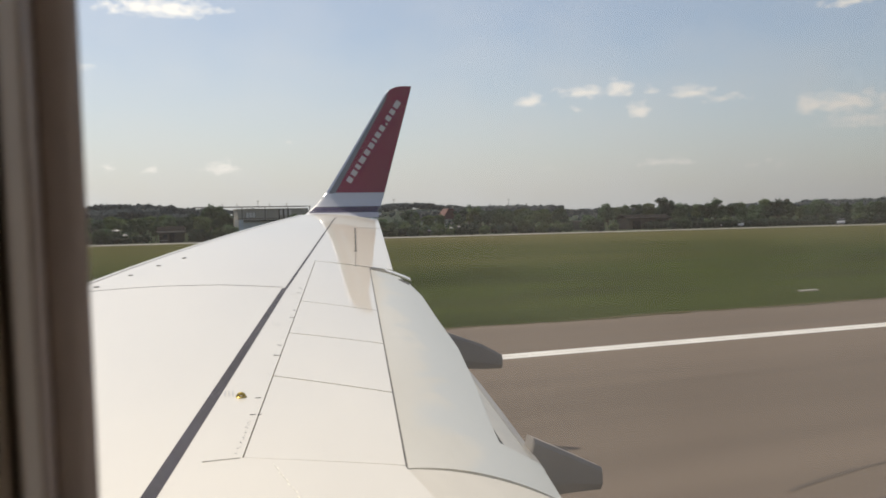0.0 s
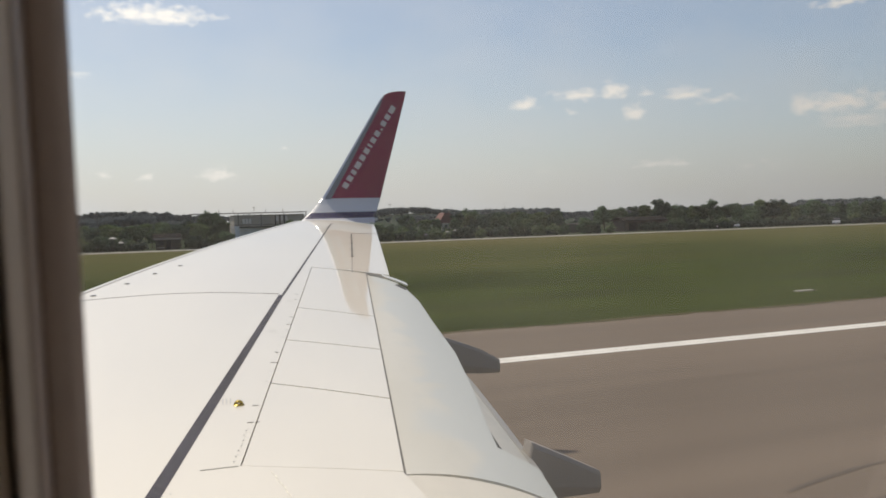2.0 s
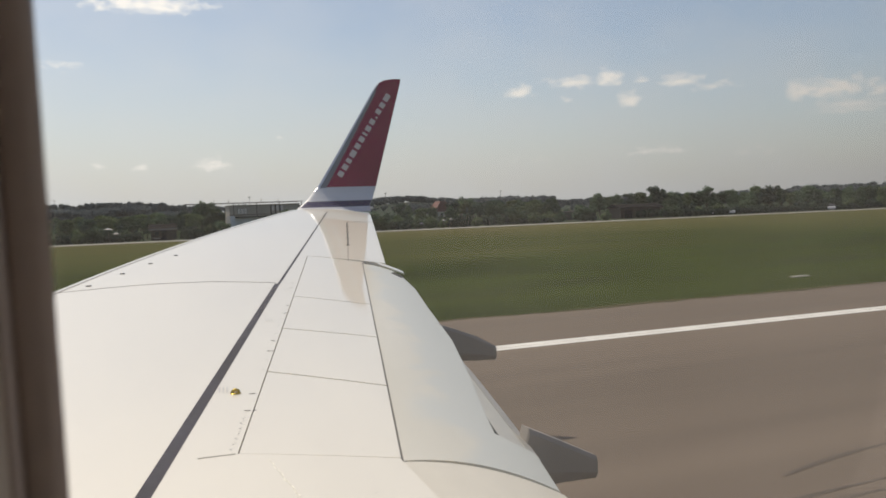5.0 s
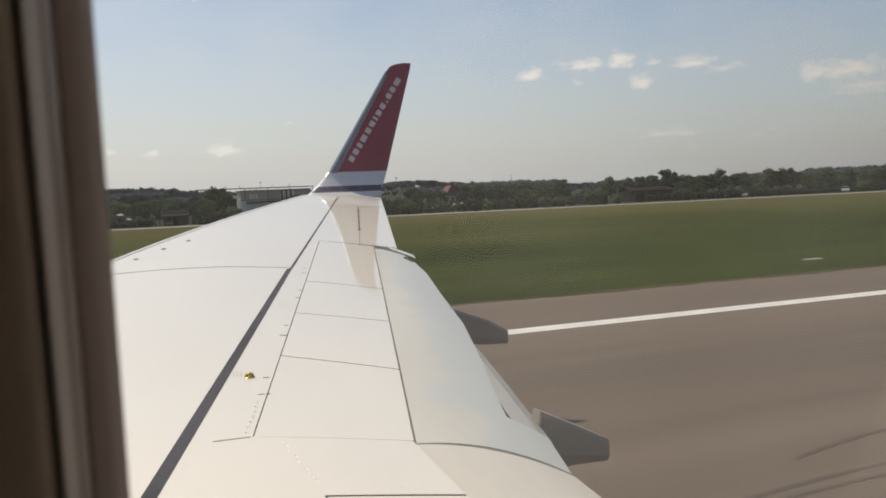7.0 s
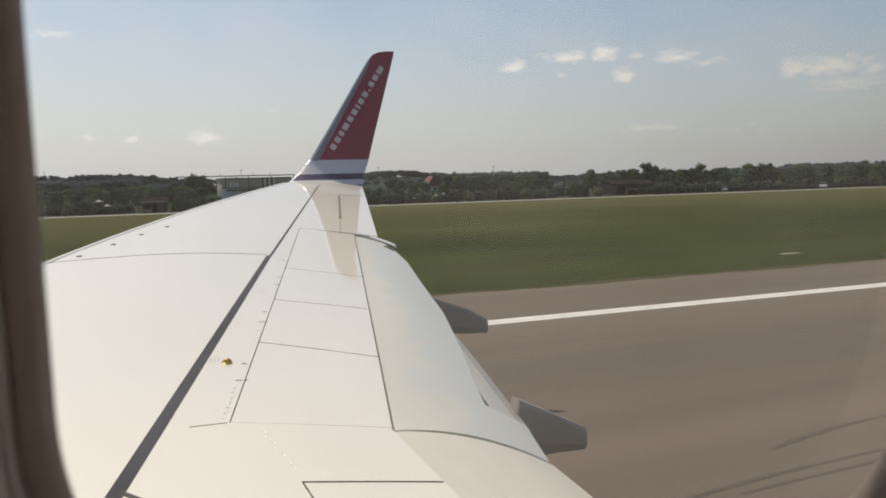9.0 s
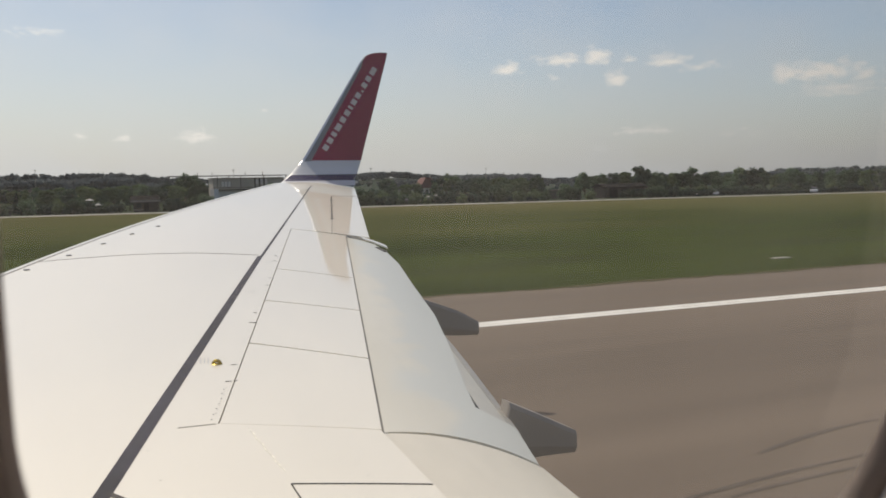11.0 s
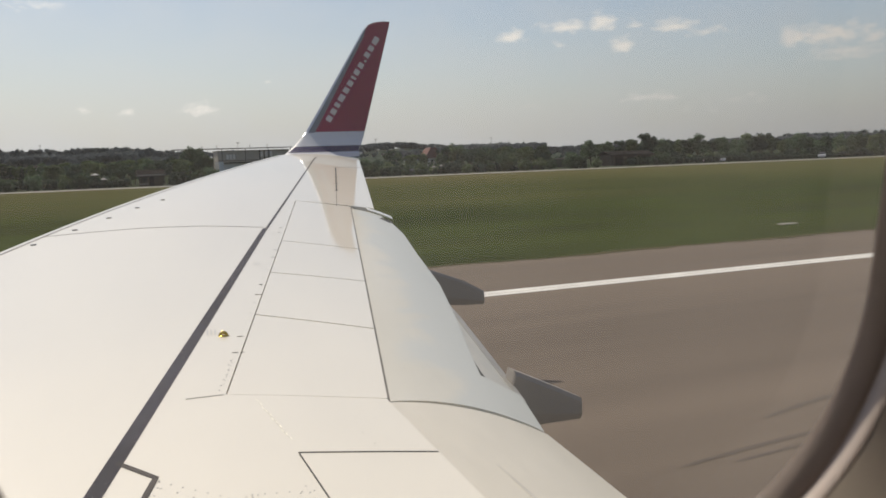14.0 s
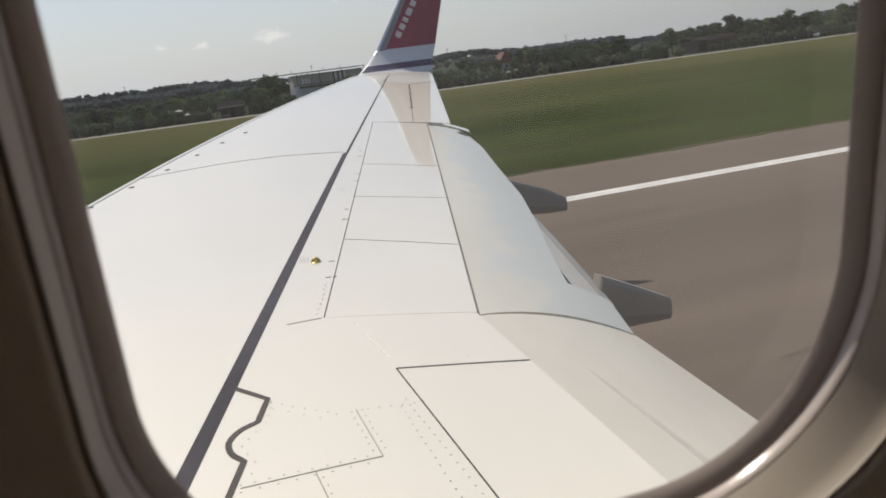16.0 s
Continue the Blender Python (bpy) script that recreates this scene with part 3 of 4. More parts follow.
def build_winglet():
    root = part("winglet", wl_patch("winglet", 3.98, 6.745, 0.0, 1.0, M_BAND, n=30), airliner, "swept red winglet with pale root and dark blue band")
    part("red_panel", wl_patch("red_panel", 4.485, 6.742, lambda z: 0.15 if z < 6.4 else max(0.03, 0.15 - 0.4 * (z - 6.4)), 0.995, M_RED, (-1, 1), 0.002), root, "glossy red painted panel")
    part("blue_band", wl_patch("blue_band", 4.085, 4.205, 0.02, 0.995, M_NAVY, (-1, 1), 0.004), root, "dark blue painted band")
    part("edge_band", wl_patch("edge_band", 4.47, 6.70, 0.042, lambda z: 0.15 if z < 6.4 else max(0.035, 0.15 - 0.4 * (z - 6.4)), M_LEGREY, (-1, 1), 0.002, 6), root, "dark grey leading-edge band")
    part("leading_edge", wl_patch("leading_edge", 4.40, 6.66, 0.0, 0.045, M_SILVER, (-1, 1), 0.003, 6), root, "bare polished metal leading edge")
    # the painted name on the inner face: plain bars, one for each character
    a, b = (3.83, 4.665), (5.045, 6.375)
    dx, dz = b[0] - a[0], b[1] - a[1]
    L = math.hypot(dx, dz)
    tx, tz = dx / L, dz / L
    nx, nz = -tz, tx
    widths = (1, 1, 0.75, 1.3, 1, 1, 0.45, 1, 1, 0.4, 0.95, 1, 1.45)
    s, unit = 0.0, L / (sum(widths) + 0.45 * 12)
    for k, w in enumerate(widths):
        hgt = 0.112 if w > 0.5 or k == 6 else 0.045
        wd = w * unit
        if k == 9:
            wd = 0.045
        v = []
        for p, q in ((0, 0), (wd, 0), (wd, hgt), (0, hgt)):
            x, z = a[0] + tx * (s + p) + nx * q, a[1] + tz * (s + p) + nz * q
            la, lb, y = wl(z)
            pt = wl_point(z, (x - la) / (lb - la), -1)
            v.append((x, pt[1] - 0.006, z))
        me = mesh("letter_bar", v + [(x, y + 0.005, z) for x, y, z in v], [(3, 2, 1, 0), (4, 5, 6, 7), (0, 1, 5, 4), (1, 2, 6, 5), (2, 3, 7, 6), (3, 0, 4, 7)], M_LETTER)
        part("letter_bar", me, root)
        s += wd + 0.45 * unit
    part("tail_light", boxm("tail_light", 4.30, 4.38, 15.52, 15.60, 4.02, 4.07, M_SILVER, 0.01), airliner, "small clear tail light")


build_wing()
build_flaps()
build_winglet()


# ---- runway, grass and road ----
def plate(name, x0, x1, y0, y1, z, material, nx=1, ny=1, thickness=0.02):
    v, f = [], []
    for j in range(ny + 1):
        for i in range(nx + 1):
            v.append((x0 + (x1 - x0) * i / nx, y0 + (y1 - y0) * j / ny, z))
    for j in range(ny):
        for i in range(nx):
            a = j * (nx + 1) + i
            f.append((a, a + 1, a + nx + 2, a + nx + 1))
    return mesh(name, v, f, material)


def ground_height(x, y):
    """Flat airfield; low hills far behind the road."""
    d = max(0.0, y - 330.0)
    hill = 11.5 * math.exp(-((x - 290) / 65) ** 2 - ((y - 930) / 170) ** 2) + 9.0 * math.exp(-((x + 60) / 260) ** 2 - ((y - 800) / 220) ** 2)
    hill += 5.0 * math.exp(-((x - 760) / 330) ** 2 - ((y - 560) / 150) ** 2)
    return hill * min(1.0, d / 120.0)


def build_ground():
    xs = [-4200, -2000, -900, -500] + list(range(-400, 1300, 50)) + [1500, 2200, 4200]
    ys = [-3000, -800, -200, 0, 60, 140, 220, 300] + list(range(340, 1200, 40)) + [1500, 2400, 4200]
    v = [(x, y, ground_height(x, y) - 0.02) for y in ys for x in xs]
    w = len(xs)
    f = [(j * w + i, j * w + i + 1, (j + 1) * w + i + 1, (j + 1) * w + i) for j in range(len(ys) - 1) for i in range(w - 1)]
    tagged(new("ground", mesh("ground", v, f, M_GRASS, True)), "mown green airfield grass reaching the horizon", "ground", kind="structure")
    tagged(new("runway", plate("runway", -900, 900, -28.5, 26.2, 0.0, M_ASPHALT, 60, 8)), "grey-brown asphalt runway with paved shoulder", "runway", kind="structure")
    for y0, y1 in ((19.95, 20.27), (20.29, 20.65)):
        tagged(new("runway_edge_line", plate("runway_edge_line", -900, 900, y0, y1, 0.006, M_PAINT, 200)), "white painted runway edge line", "line marking", kind="structure")
    # ragged dry fringe where the grass creeps over the asphalt
    rnd = random.Random(8)
    v, f = [], []
    for k in range(900):
        x = -40 + 0.28 * k
        a = 25.95 + 0.35 * noise.noise(Vector((x * 0.15, 2.2, 0))) + 0.22 * noise.noise(Vector((x * 0.9, 5.2, 0))) + rnd.uniform(-0.05, 0.05)
        v += [(x, a, 0.004), (x, a + 0.12, 0.035), (x, 26.45 + 0.3 * noise.noise(Vector((x * 0.3, 9.2, 0))), 0.01)]
        if k:
            q = 3 * k
            f += [(q - 3, q, q + 1, q - 2), (q - 2, q + 1, q + 2, q - 1)]
    tagged(new("grass_fringe", mesh("grass_fringe", v, f, M_DRY)), "ragged dry grass fringe along the asphalt edge", "grass", kind="stuff")
    tagged(new("perimeter_road", plate("perimeter_road", -900, 900, 139.5, 144.5, 0.02, M_ROAD, 60)), "pale concrete perimeter road behind the grass", "road", kind="structure")


def skid(x, y, dx, dy, bend, w):
    v, f = [], []
    for i in range(21):
        t = i / 20
        px, py = x + dx * t, y + dy * t + bend * t * (1 - t) * 4
        k = w * (0.35 + 0.65 * math.sin(math.pi * min(1, t + 0.15)))
        v += [(px, py - k / 2, 0.005), (px, py + k / 2, 0.005)]
    for i in range(20):
        f.append((2 * i, 2 * i + 2, 2 * i + 3, 2 * i + 1))
    tagged(new("tyre_mark", mesh("tyre_mark", v, f, M_SKID)), "dark rubber tyre mark on the asphalt", "tyre mark", "tyre marks", "structure")


build_ground()
tagged(new("light_base", boxm("light_base", 29.7, 30.75, 30.4, 30.75, -0.05, 0.015, M_CONCRETE, 0.008)), "pale concrete base plate in the grass", "concrete base")
skid(8.4, 8.83, 2.9, 0.47, 0.10, 0.12)
skid(6.2, 7.88, 3.9, 0.28, 0.07, 0.10)
skid(6.9, 7.72, 3.2, 0.12, 0.05, 0.07)


# ---- cabin wall and window ----
WX, WZ, WW, WH, WR = 0.1175, 4.028, 0.2517, 0.3573, 0.0842
LEAN = -0.1163


def wall_y(z):
    return 0.1747 + LEAN * (z - 4.0)


def ring(d, e, n=160, flare=0.0):
    """Rounded rectangle, d outside the clear opening and e inside the cabin from the glazing plane; flare opens it towards its rear edge."""
    w, h, r = WW / 2 + d, WH / 2 + d, WR + d
    pts = []
    for cx, cz, a0 in ((1, 1, 0), (-1, 1, 90), (-1, -1, 180), (1, -1, 270)):
        for i in range(n // 4):
            a = radians(a0 + 90 * i / (n // 4 - 1))
            x, z = WX + cx * (w - r) + r * math.cos(a), WZ + cz * (h - r) + r * math.sin(a)
            k = flare * (0.5 + 0.5 * math.cos(a + radians(25))) ** 2
            x, z = x + 0.0140 * k * math.cos(a), z + 0.0140 * k * math.sin(a)
            pts.append((x, wall_y(z) - e - 0.003 * k, z))
    return pts


def loft(name, loops, material, smooth=True):
    v = [p for lp in loops for p in lp]
    n = len(loops[0])
    f = []
    for j in range(len(loops) - 1):
        for i in range(n):
            k = (i + 1) % n
            f.append((j * n + i, j * n + k, (j + 1) * n + k, (j + 1) * n + i))
    me = mesh(name, v, f, material, smooth)
    me.set_sharp_from_angle(angle=radians(35))
    return me


def frame_loop(x0, x1, z0, z1, e, n=160):
    """Rectangle sampled in step with ring()."""
    pts = []
    for p in ring(0.05, 0.0, n):
        dx, dz = p[0] - WX, p[2] - WZ
        k = min(((x1 - WX) if dx > 0 else (x0 - WX)) / dx if abs(dx) > 1e-6 else 1e9, ((z1 - WZ) if dz > 0 else (z0 - WZ)) / dz if abs(dz) > 1e-6 else 1e9)
        x, z = WX + dx * k, WZ + dz * k
        pts.append((x, wall_y(z) - e, z))
    return pts


def build_window():
    win = thing("window_1", "rounded aircraft cabin window with dark rubber seal", "window", at=(0, 0, 0), kind="structure")
    # section of the seal as (offset, depth): a broad band with a rounded inner edge, a fine groove, a bead
    seal = ((0.0, 0.0), (0.0004, 0.0007), (0.0011, 0.0016), (0.0020, 0.0027), (0.0030, 0.0037), (0.0042, 0.0047), (0.0053, 0.0055), (0.0062, 0.0060), (0.0066, 0.0061), (0.0069, 0.0059), (0.0070, 0.0054), (0.0071, 0.0056),
            (0.0071, 0.0066), (0.0072, 0.0082), (0.0074, 0.0098), (0.0077, 0.0110), (0.0082, 0.0118), (0.0088, 0.0120), (0.0092, 0.0112))
    part("window_seal", loft("window_seal", [ring(0.10, -0.05), ring(0.022, -0.012)] + [ring(d, e) for d, e in seal], M_GASKET), win, "dark glossy rubber window seal with grooves")
    part("window_reveal", loft("window_reveal", [ring(d, e, 160, max(0.0, min(1.0, (e - 0.0122) / 0.0136))) for d, e in ((0.0092, 0.0110), (0.0087, 0.0122), (0.0086, 0.0136), (0.0088, 0.0175), (0.0090, 0.0218), (0.0092, 0.0258), (0.0095, 0.0270), (0.0100, 0.0273), (0.0103, 0.0250))], M_REVEAL),
         win, "beige plastic window reveal")
    part("trim_gap", loft("trim_gap", [ring(0.0097, 0.0240, 160, 0.9), ring(0.0140, 0.0240, 160, 1.0)], M_GAP), win)
    pane = part("window_pane", mesh("window_pane", ring(0.016, -0.010), [tuple(range(160))], M_PANE), win, "clear window pane")
    pane.visible_shadow = False


def build_cabin():
    pitch, half = 0.508, 0.254
    x0, x1, z0, z1 = WX - 1.5 * pitch, WX + 1.5 * pitch, 2.92, 4.46
    for k in range(-1, 2):
        edge = ((0.0113, 0.0240), (0.0114, 0.0268), (0.0118, 0.0282), (0.0128, 0.0292), (0.0144, 0.0298), (0.0169, 0.0301))
        unit = loft("wall_window_side", [ring(d, e, 160, 1.0) for d, e in edge] + [frame_loop(WX - half, WX + half, z0, z1, 0.0305), frame_loop(WX - half, WX + half, z0, z1, 0.012), ring(0.030, 0.012)], M_REVEAL)
        ob = tagged(new("wall_window_side", unit), "beige plastic cabin sidewall panel round a window", "wall", "sidewall panels", "structure")
        ob.location.x = k * pitch
    ye = -3.2
    for name, bx in (("wall_front", (x0 - 0.03, x0, ye, 0.16, z0, z1)), ("wall_back", (x1, x1 + 0.03, ye, 0.16, z0, z1)),
                     ("floor", (x0, x1, ye, 0.18, z0 - 0.03, z0)), ("ceiling", (x0, x1, ye, 0.10, z1, z1 + 0.03))):
        tagged(new(name, boxm(name, *bx, M_CABIN)), "plain beige cabin " + ("wall" if "wall" in name else name), "wall" if "wall" in name else name, kind="structure")
    far = thing("wall_far", "plain beige cabin sidewall with window openings", "wall", kind="structure")
    part("lower_panel", boxm("lower_panel", x0, x1, ye - 0.03, ye, z0, 3.85, M_CABIN), far)
    part("upper_panel", boxm("upper_panel", x0, x1, ye - 0.03, ye, 4.21, z1, M_CABIN), far)
    xw = x0
    for xc in [WX + k * pitch for k in range(-1, 2)] + [99]:
        part("pillar", boxm("pillar", xw, min(xc - 0.125, x1), ye - 0.03, ye, 3.85, 4.21, M_CABIN), far)
        xw = xc + 0.125
    # outer skin of the fuselage round the window, closed over roof and belly
    cy, cz, r = -1.58, 3.55, 1.90
    xa, xb, zl, zh = -4.6, 2.9, 2.9, 4.46
    n = 48
    prof = [(wall_y(zh) + 0.06, zh)]
    for i in range(n + 1):
        a = radians(30 + (360 - 50) * i / n)
        prof.append((cy + r * math.cos(a), cz + r * math.sin(a) * 1.06))
    prof.append((wall_y(zl) + 0.06, zl))
    v = [(x, y, z) for y, z in prof for x in (xa, xb)]
    f = []
    for i in range(len(prof) - 1):
        if not (prof[i][0] < -3.2 and 3.75 < (prof[i][1] + prof[i + 1][1]) / 2 < 4.3):
            f.append((2 * i, 2 * i + 1, 2 * i + 3, 2 * i + 2))
    part("fuselage_skin", mesh("fuselage_skin", v, f, M_WHITE, True), airliner, "white painted fuselage skin")
    for x in (xa, xb):
        part("bulkhead", mesh("bulkhead", [(x, y, z) for y, z in prof], [tuple(range(len(prof)))], M_WHITE), airliner)
    for k in range(-1, 2):
        belt = loft("window_belt", [ring(0.10, -0.05), frame_loop(WX - half, WX + half, zl, zh, -0.06)], M_WHITE, False)
        part("window_belt", belt, airliner).location.x = k * pitch
    for p, q in ((xa, x0), (x1, xb)):
        part("window_belt", mesh("window_belt", [(p, wall_y(zl) + 0.06, zl), (q, wall_y(zl) + 0.06, zl), (q, wall_y(zh) + 0.06, zh), (p, wall_y(zh) + 0.06, zh)], [(0, 1, 2, 3)], M_WHITE), airliner)
    # main landing gear under the wing root
    part("landing_gear_strut", boxm("landing_gear_strut", 0.62, 0.80, 1.2, 1.36, 0.5, 2.45, M_STEEL, 0.05), airliner, "steel landing gear leg")
    for y in (1.02, 1.38):
        bm = bmesh.new()
        bmesh.ops.create_cone(bm, cap_ends=True, segments=32, radius1=0.56, radius2=0.56, depth=0.3)
        bmesh.ops.bevel(bm, geom=[e for e in bm.edges if len(e.link_faces) == 2 and abs(e.calc_face_angle()) > 1], offset=0.08, segments=3, affect="EDGES")
        bmesh.ops.rotate(bm, verts=bm.verts, matrix=Matrix.Rotation(radians(90), 3, "X"))
        bmesh.ops.translate(bm, verts=bm.verts, vec=(0.71, y + 0.08, 0.565))
        me = bpy.data.meshes.new("wheel")
        bm.to_mesh(me), bm.free()
        me.materials.append(M_TYRE)
        part("wheel", me, airliner, "black landing gear tyre")


build_window()
build_cabin()


# ---- small things on the wing ----
def blob_row(name, pts, radius, height, surface, material, stretch=1.0, seg=8):
    """Low domed buttons at the plan points, joined in one mesh."""
    v, f = [], []
    for x, y in pts:
        b = len(v)
        z = surface(x, y)
        for r, h in ((1.0, -0.002), (0.85, height * 0.7)):
            v += [(x + radius * r * math.cos(2 * math.pi * k / seg) * stretch, y + radius * r * math.sin(2 * math.pi * k / seg), z + h) for k in range(seg)]
        v.append((x, y, z + height))
        for k in range(seg):
            q = (k + 1) % seg
            f += [(b + k, b + q, b + seg + q, b + seg + k), (b + seg + k, b + seg + q, b + 2 * seg)]
    return mesh(name, v, f, material, True)


def dotted(pts, step, jitter=0.0, side=0.0):
    out = []
    for a, b in zip(pts, pts[1:]):
        d = math.hypot(b[0] - a[0], b[1] - a[1])
        k = max(1, int(d / step))
        nx, ny = -(b[1] - a[1]) / d * side, (b[0] - a[0]) / d * side
        out += [(a[0] + (b[0] - a[0]) * i / k + nx + random.uniform(-jitter, jitter), a[1] + (b[1] - a[1]) * i / k + ny + random.uniform(-jitter, jitter)) for i in range(k)]
    return out


def build_wing_details():
    part("sealant_stripe", strip("sealant_stripe", [(xst(y), y) for y in (0.4, 2.6, 4.0, 6.0, 8.12)], [0.066, 0.066, 0.064, 0.058, 0.048], top, M_SEAL, 0.003), airliner, "dark grey sealant stripe along the rear spar")
    part("sealant_stripe", strip("sealant_stripe", [(1.268, 8.10), (3.262, 14.77)], [0.026, 0.016], top, M_SEAL, 0.003, 30), airliner)
    part("sealant_line", strip("sealant_line", [(-0.10, 3.35), (0.036, 3.195), (-0.018, 3.02), (-0.05, 3.003), (-0.079, 2.986), (-0.105, 2.96), (-0.125, 2.928), (-0.136, 2.90), (-0.138, 2.87), (-0.134, 2.835), (-0.122, 2.803), (-0.088, 2.755),
                                                (-0.120, 2.652), (-0.152, 2.55), (-0.20, 2.40), (-0.26, 2.2)], 0.024, top, M_SEALBROWN, 0.003, 4), airliner, "dark grey curved sealant line")
    for pts, w, ma in (([(-0.775, 8.36), (0.07, 8.40), (0.64, 8.35), (1.25, 8.18)], 0.011, M_LINE),
                       ([(xle(y) + 0.125, y) for y in (1.0, 4.0, 7.0, 7.6, 8.6, 9.6, 10.6, 11.6, 12.6, 13.6, 14.4, 15.2)], 0.024, M_LINE),
                       ([(0.2, 3.945), (0.38, 3.962)], 0.006, M_FAINT),
                       ([(0.61, 3.28), (1.205, 3.175)], 0.008, M_GAP), ([(0.61, 3.28), (0.71, 2.25), (0.80, 1.3)], 0.006, M_GAP),
                       ([(0.37, 2.97), (0.40, 2.62)], 0.004, M_FAINT), ([(-0.11, 2.59), (0.15, 2.605), (0.40, 2.62)], 0.004, M_FAINT), ([(0.15, 2.61), (0.17, 2.43), (0.19, 2.2)], 0.004, M_FAINT),
                       ([(3.30, 13.35), (3.86, 13.62)], 0.02, M_LINE), ([(2.33, 9.47), (2.65, 10.75)], 0.008, M_LINE), ([(3.0, 14.0), (3.3, 14.8)], 0.01, M_LINE)):
        part("panel_joint", strip("panel_joint", pts, w, top, ma, 0.0025), airliner)
    for k in range(4):
        a = 10.75 + k * 0.66
        part("hinge_slot", strip("hinge_slot", [(2.65 + 0.245 * (a - 10.75), a), (2.65 + 0.245 * (a - 10.75) + 0.14, a + 0.56)], 0.02, top, M_GAP, 0.004), airliner)
        part("hinge_slot", strip("hinge_slot", [(2.64 + 0.245 * (a - 10.75) + 0.0, a + 0.02), (2.675 + 0.245 * (a - 10.75), a + 0.0)], 0.06, top, M_GAP, 0.004, 3), airliner)
    chips = [(xst(y) + random.uniform(-0.028, 0.028), y) for y in [random.uniform(2.4, 5.2) for _ in range(26)]]
    part("paint_chips", blob_row("paint_chips", chips, 0.0030, 0.0045, top, M_FAINT, 1.4, 5), airliner, kind="stuff")
    rows = dotted([(0.04, 3.15), (0.29, 2.96), (0.37, 2.97), (0.65, 2.94)], 0.045, 0.002, 0.012) + dotted([(0.06, 3.12), (0.29, 2.94)], 0.07, 0.003, -0.02)
    rows += dotted([(0.37, 2.97), (0.40, 2.62)], 0.05, 0.002, 0.022) + dotted([(0.37, 2.97), (0.40, 2.62)], 0.05, 0.002, -0.022)
    rows += dotted([(-0.11, 2.59), (0.40, 2.62)], 0.05, 0.002, 0.022) + dotted([(-0.11, 2.59), (0.40, 2.62)], 0.06, 0.002, -0.022)
    rows += dotted([(0.15, 2.61), (0.19, 2.2)], 0.05, 0.002, 0.02) + dotted([(0.55, 2.95), (0.60, 2.2)], 0.05, 0.002) + dotted([(0.58, 3.0), (0.68, 2.2)], 0.05, 0.002)
    rows += dotted([(0.05, 3.17), (0.015, 3.0), (-0.03, 2.95), (-0.09, 2.86), (-0.05, 2.74), (-0.09, 2.6)], 0.05, 0.003)
    rows += dotted([(xfront(y) - 0.03, y) for y in (4.1, 4.5)], 0.05) + [(0.06, 3.72), (0.10, 3.42), (0.93, 3.42), (0.95, 3.30), (0.21, 4.55), (0.9, 3.95), (1.0, 3.9), (0.8, 4.0)]
    specks = dotted([(xfront(y) - 0.035, y) for y in (4.02, 4.5)], 0.07, 0.006) + dotted([(xfront(y) - 0.03, y) for y in (5.3, 6.2, 7.4, 9.0)], 0.21, 0.012)
    part("specks", blob_row("specks", specks, 0.006, 0.0012, top, M_LINE, 1.0, 6), airliner, kind="stuff")
    part("rivets", blob_row("rivets", rows, 0.0045, 0.0012, top, M_RIVET, 1.0, 6), airliner, kind="stuff")
    pts = [(-1.42, 6.79), (-1.12, 7.39), (-0.82, 7.97), (-0.51, 8.58), (-0.21, 9.17), (0.08, 9.75), (0.38, 10.26)]
    for p in pts:
        part("vent_button", blob_row("vent_button", [p], 0.030, 0.012, top, M_FITTING, 1.0, 10), airliner, "small grey fitting near the leading edge")
    # yellow lug for the escape strap, with its base plate
    bm = bmesh.new()
    n, m_ = 16, 8
    vs = [[bm.verts.new((0.48 + (0.020 + 0.010 * math.cos(2 * math.pi * j / m_)) * math.cos(math.pi * i / (n - 1)), 4.86 + 0.010 * math.sin(2 * math.pi * j / m_),
                         top(0.48, 4.86) + (0.020 + 0.010 * math.cos(2 * math.pi * j / m_)) * math.sin(math.pi * i / (n - 1)))) for j in range(m_)] for i in range(n)]
    for i in range(n - 1):
        for j in range(m_):
            bm.faces.new((vs[i][j], vs[i + 1][j], vs[i + 1][(j + 1) % m_], vs[i][(j + 1) % m_]))
    me = bpy.data.meshes.new("strap_lug")
    bm.to_mesh(me), bm.free()
    me.materials.append(M_BRASS)
    me.polygons.foreach_set("use_smooth", [True] * len(me.polygons))
    lug = part("strap_lug", me, airliner, "yellow metal strap lug on the wing")
    part("base_plate", blob_row("base_plate", [(0.48, 4.86)], 0.030, 0.005, top, M_BRASS, 1.2, 14), lug)
    # hinge ticks along the spoilers and worn stencils
    for x, y, w in ((0.575, 4.83, 0.035), (0.51, 4.55, 0.035), (0.55, 4.55, 0.02), (0.88, 5.99, 0.03), (0.82, 5.72, 0.05), (1.12, 6.86, 0.04), (1.19, 7.14, 0.025), (1.36, 7.9, 0.03), (1.42, 8.15, 0.03)):
        part("hinge_tick", strip("hinge_tick", [(x - w / 2, y), (x + w / 2, y)], 0.007, top, M_GAP, 0.002, 2), airliner)
    for x, y in ((0.39, 4.93), (0.92, 6.63), (1.27, 7.83)):
        for k in range(3):
            part("stencil_bar", strip("stencil_bar", [(x + 0.022 * k, y - 0.05), (x + 0.022 * k + 0.01, y + 0.05)], 0.009, top, M_MARK, 0.0015, 2), airliner)
    # faint dashed chalk line
    for k in range(11):
        x, y = 0.525 + 0.0075 * k + 0.004 * math.sin(2.1 * k), 3.87 - 0.044 * k
        part("chalk_mark", strip("chalk_mark", [(x, y), (x + 0.004, y - 0.020 - 0.006 * (k % 3))], 0.005 + 0.002 * (k % 2), top, M_CHALK, 0.0015, 2), airliner)


build_wing_details()


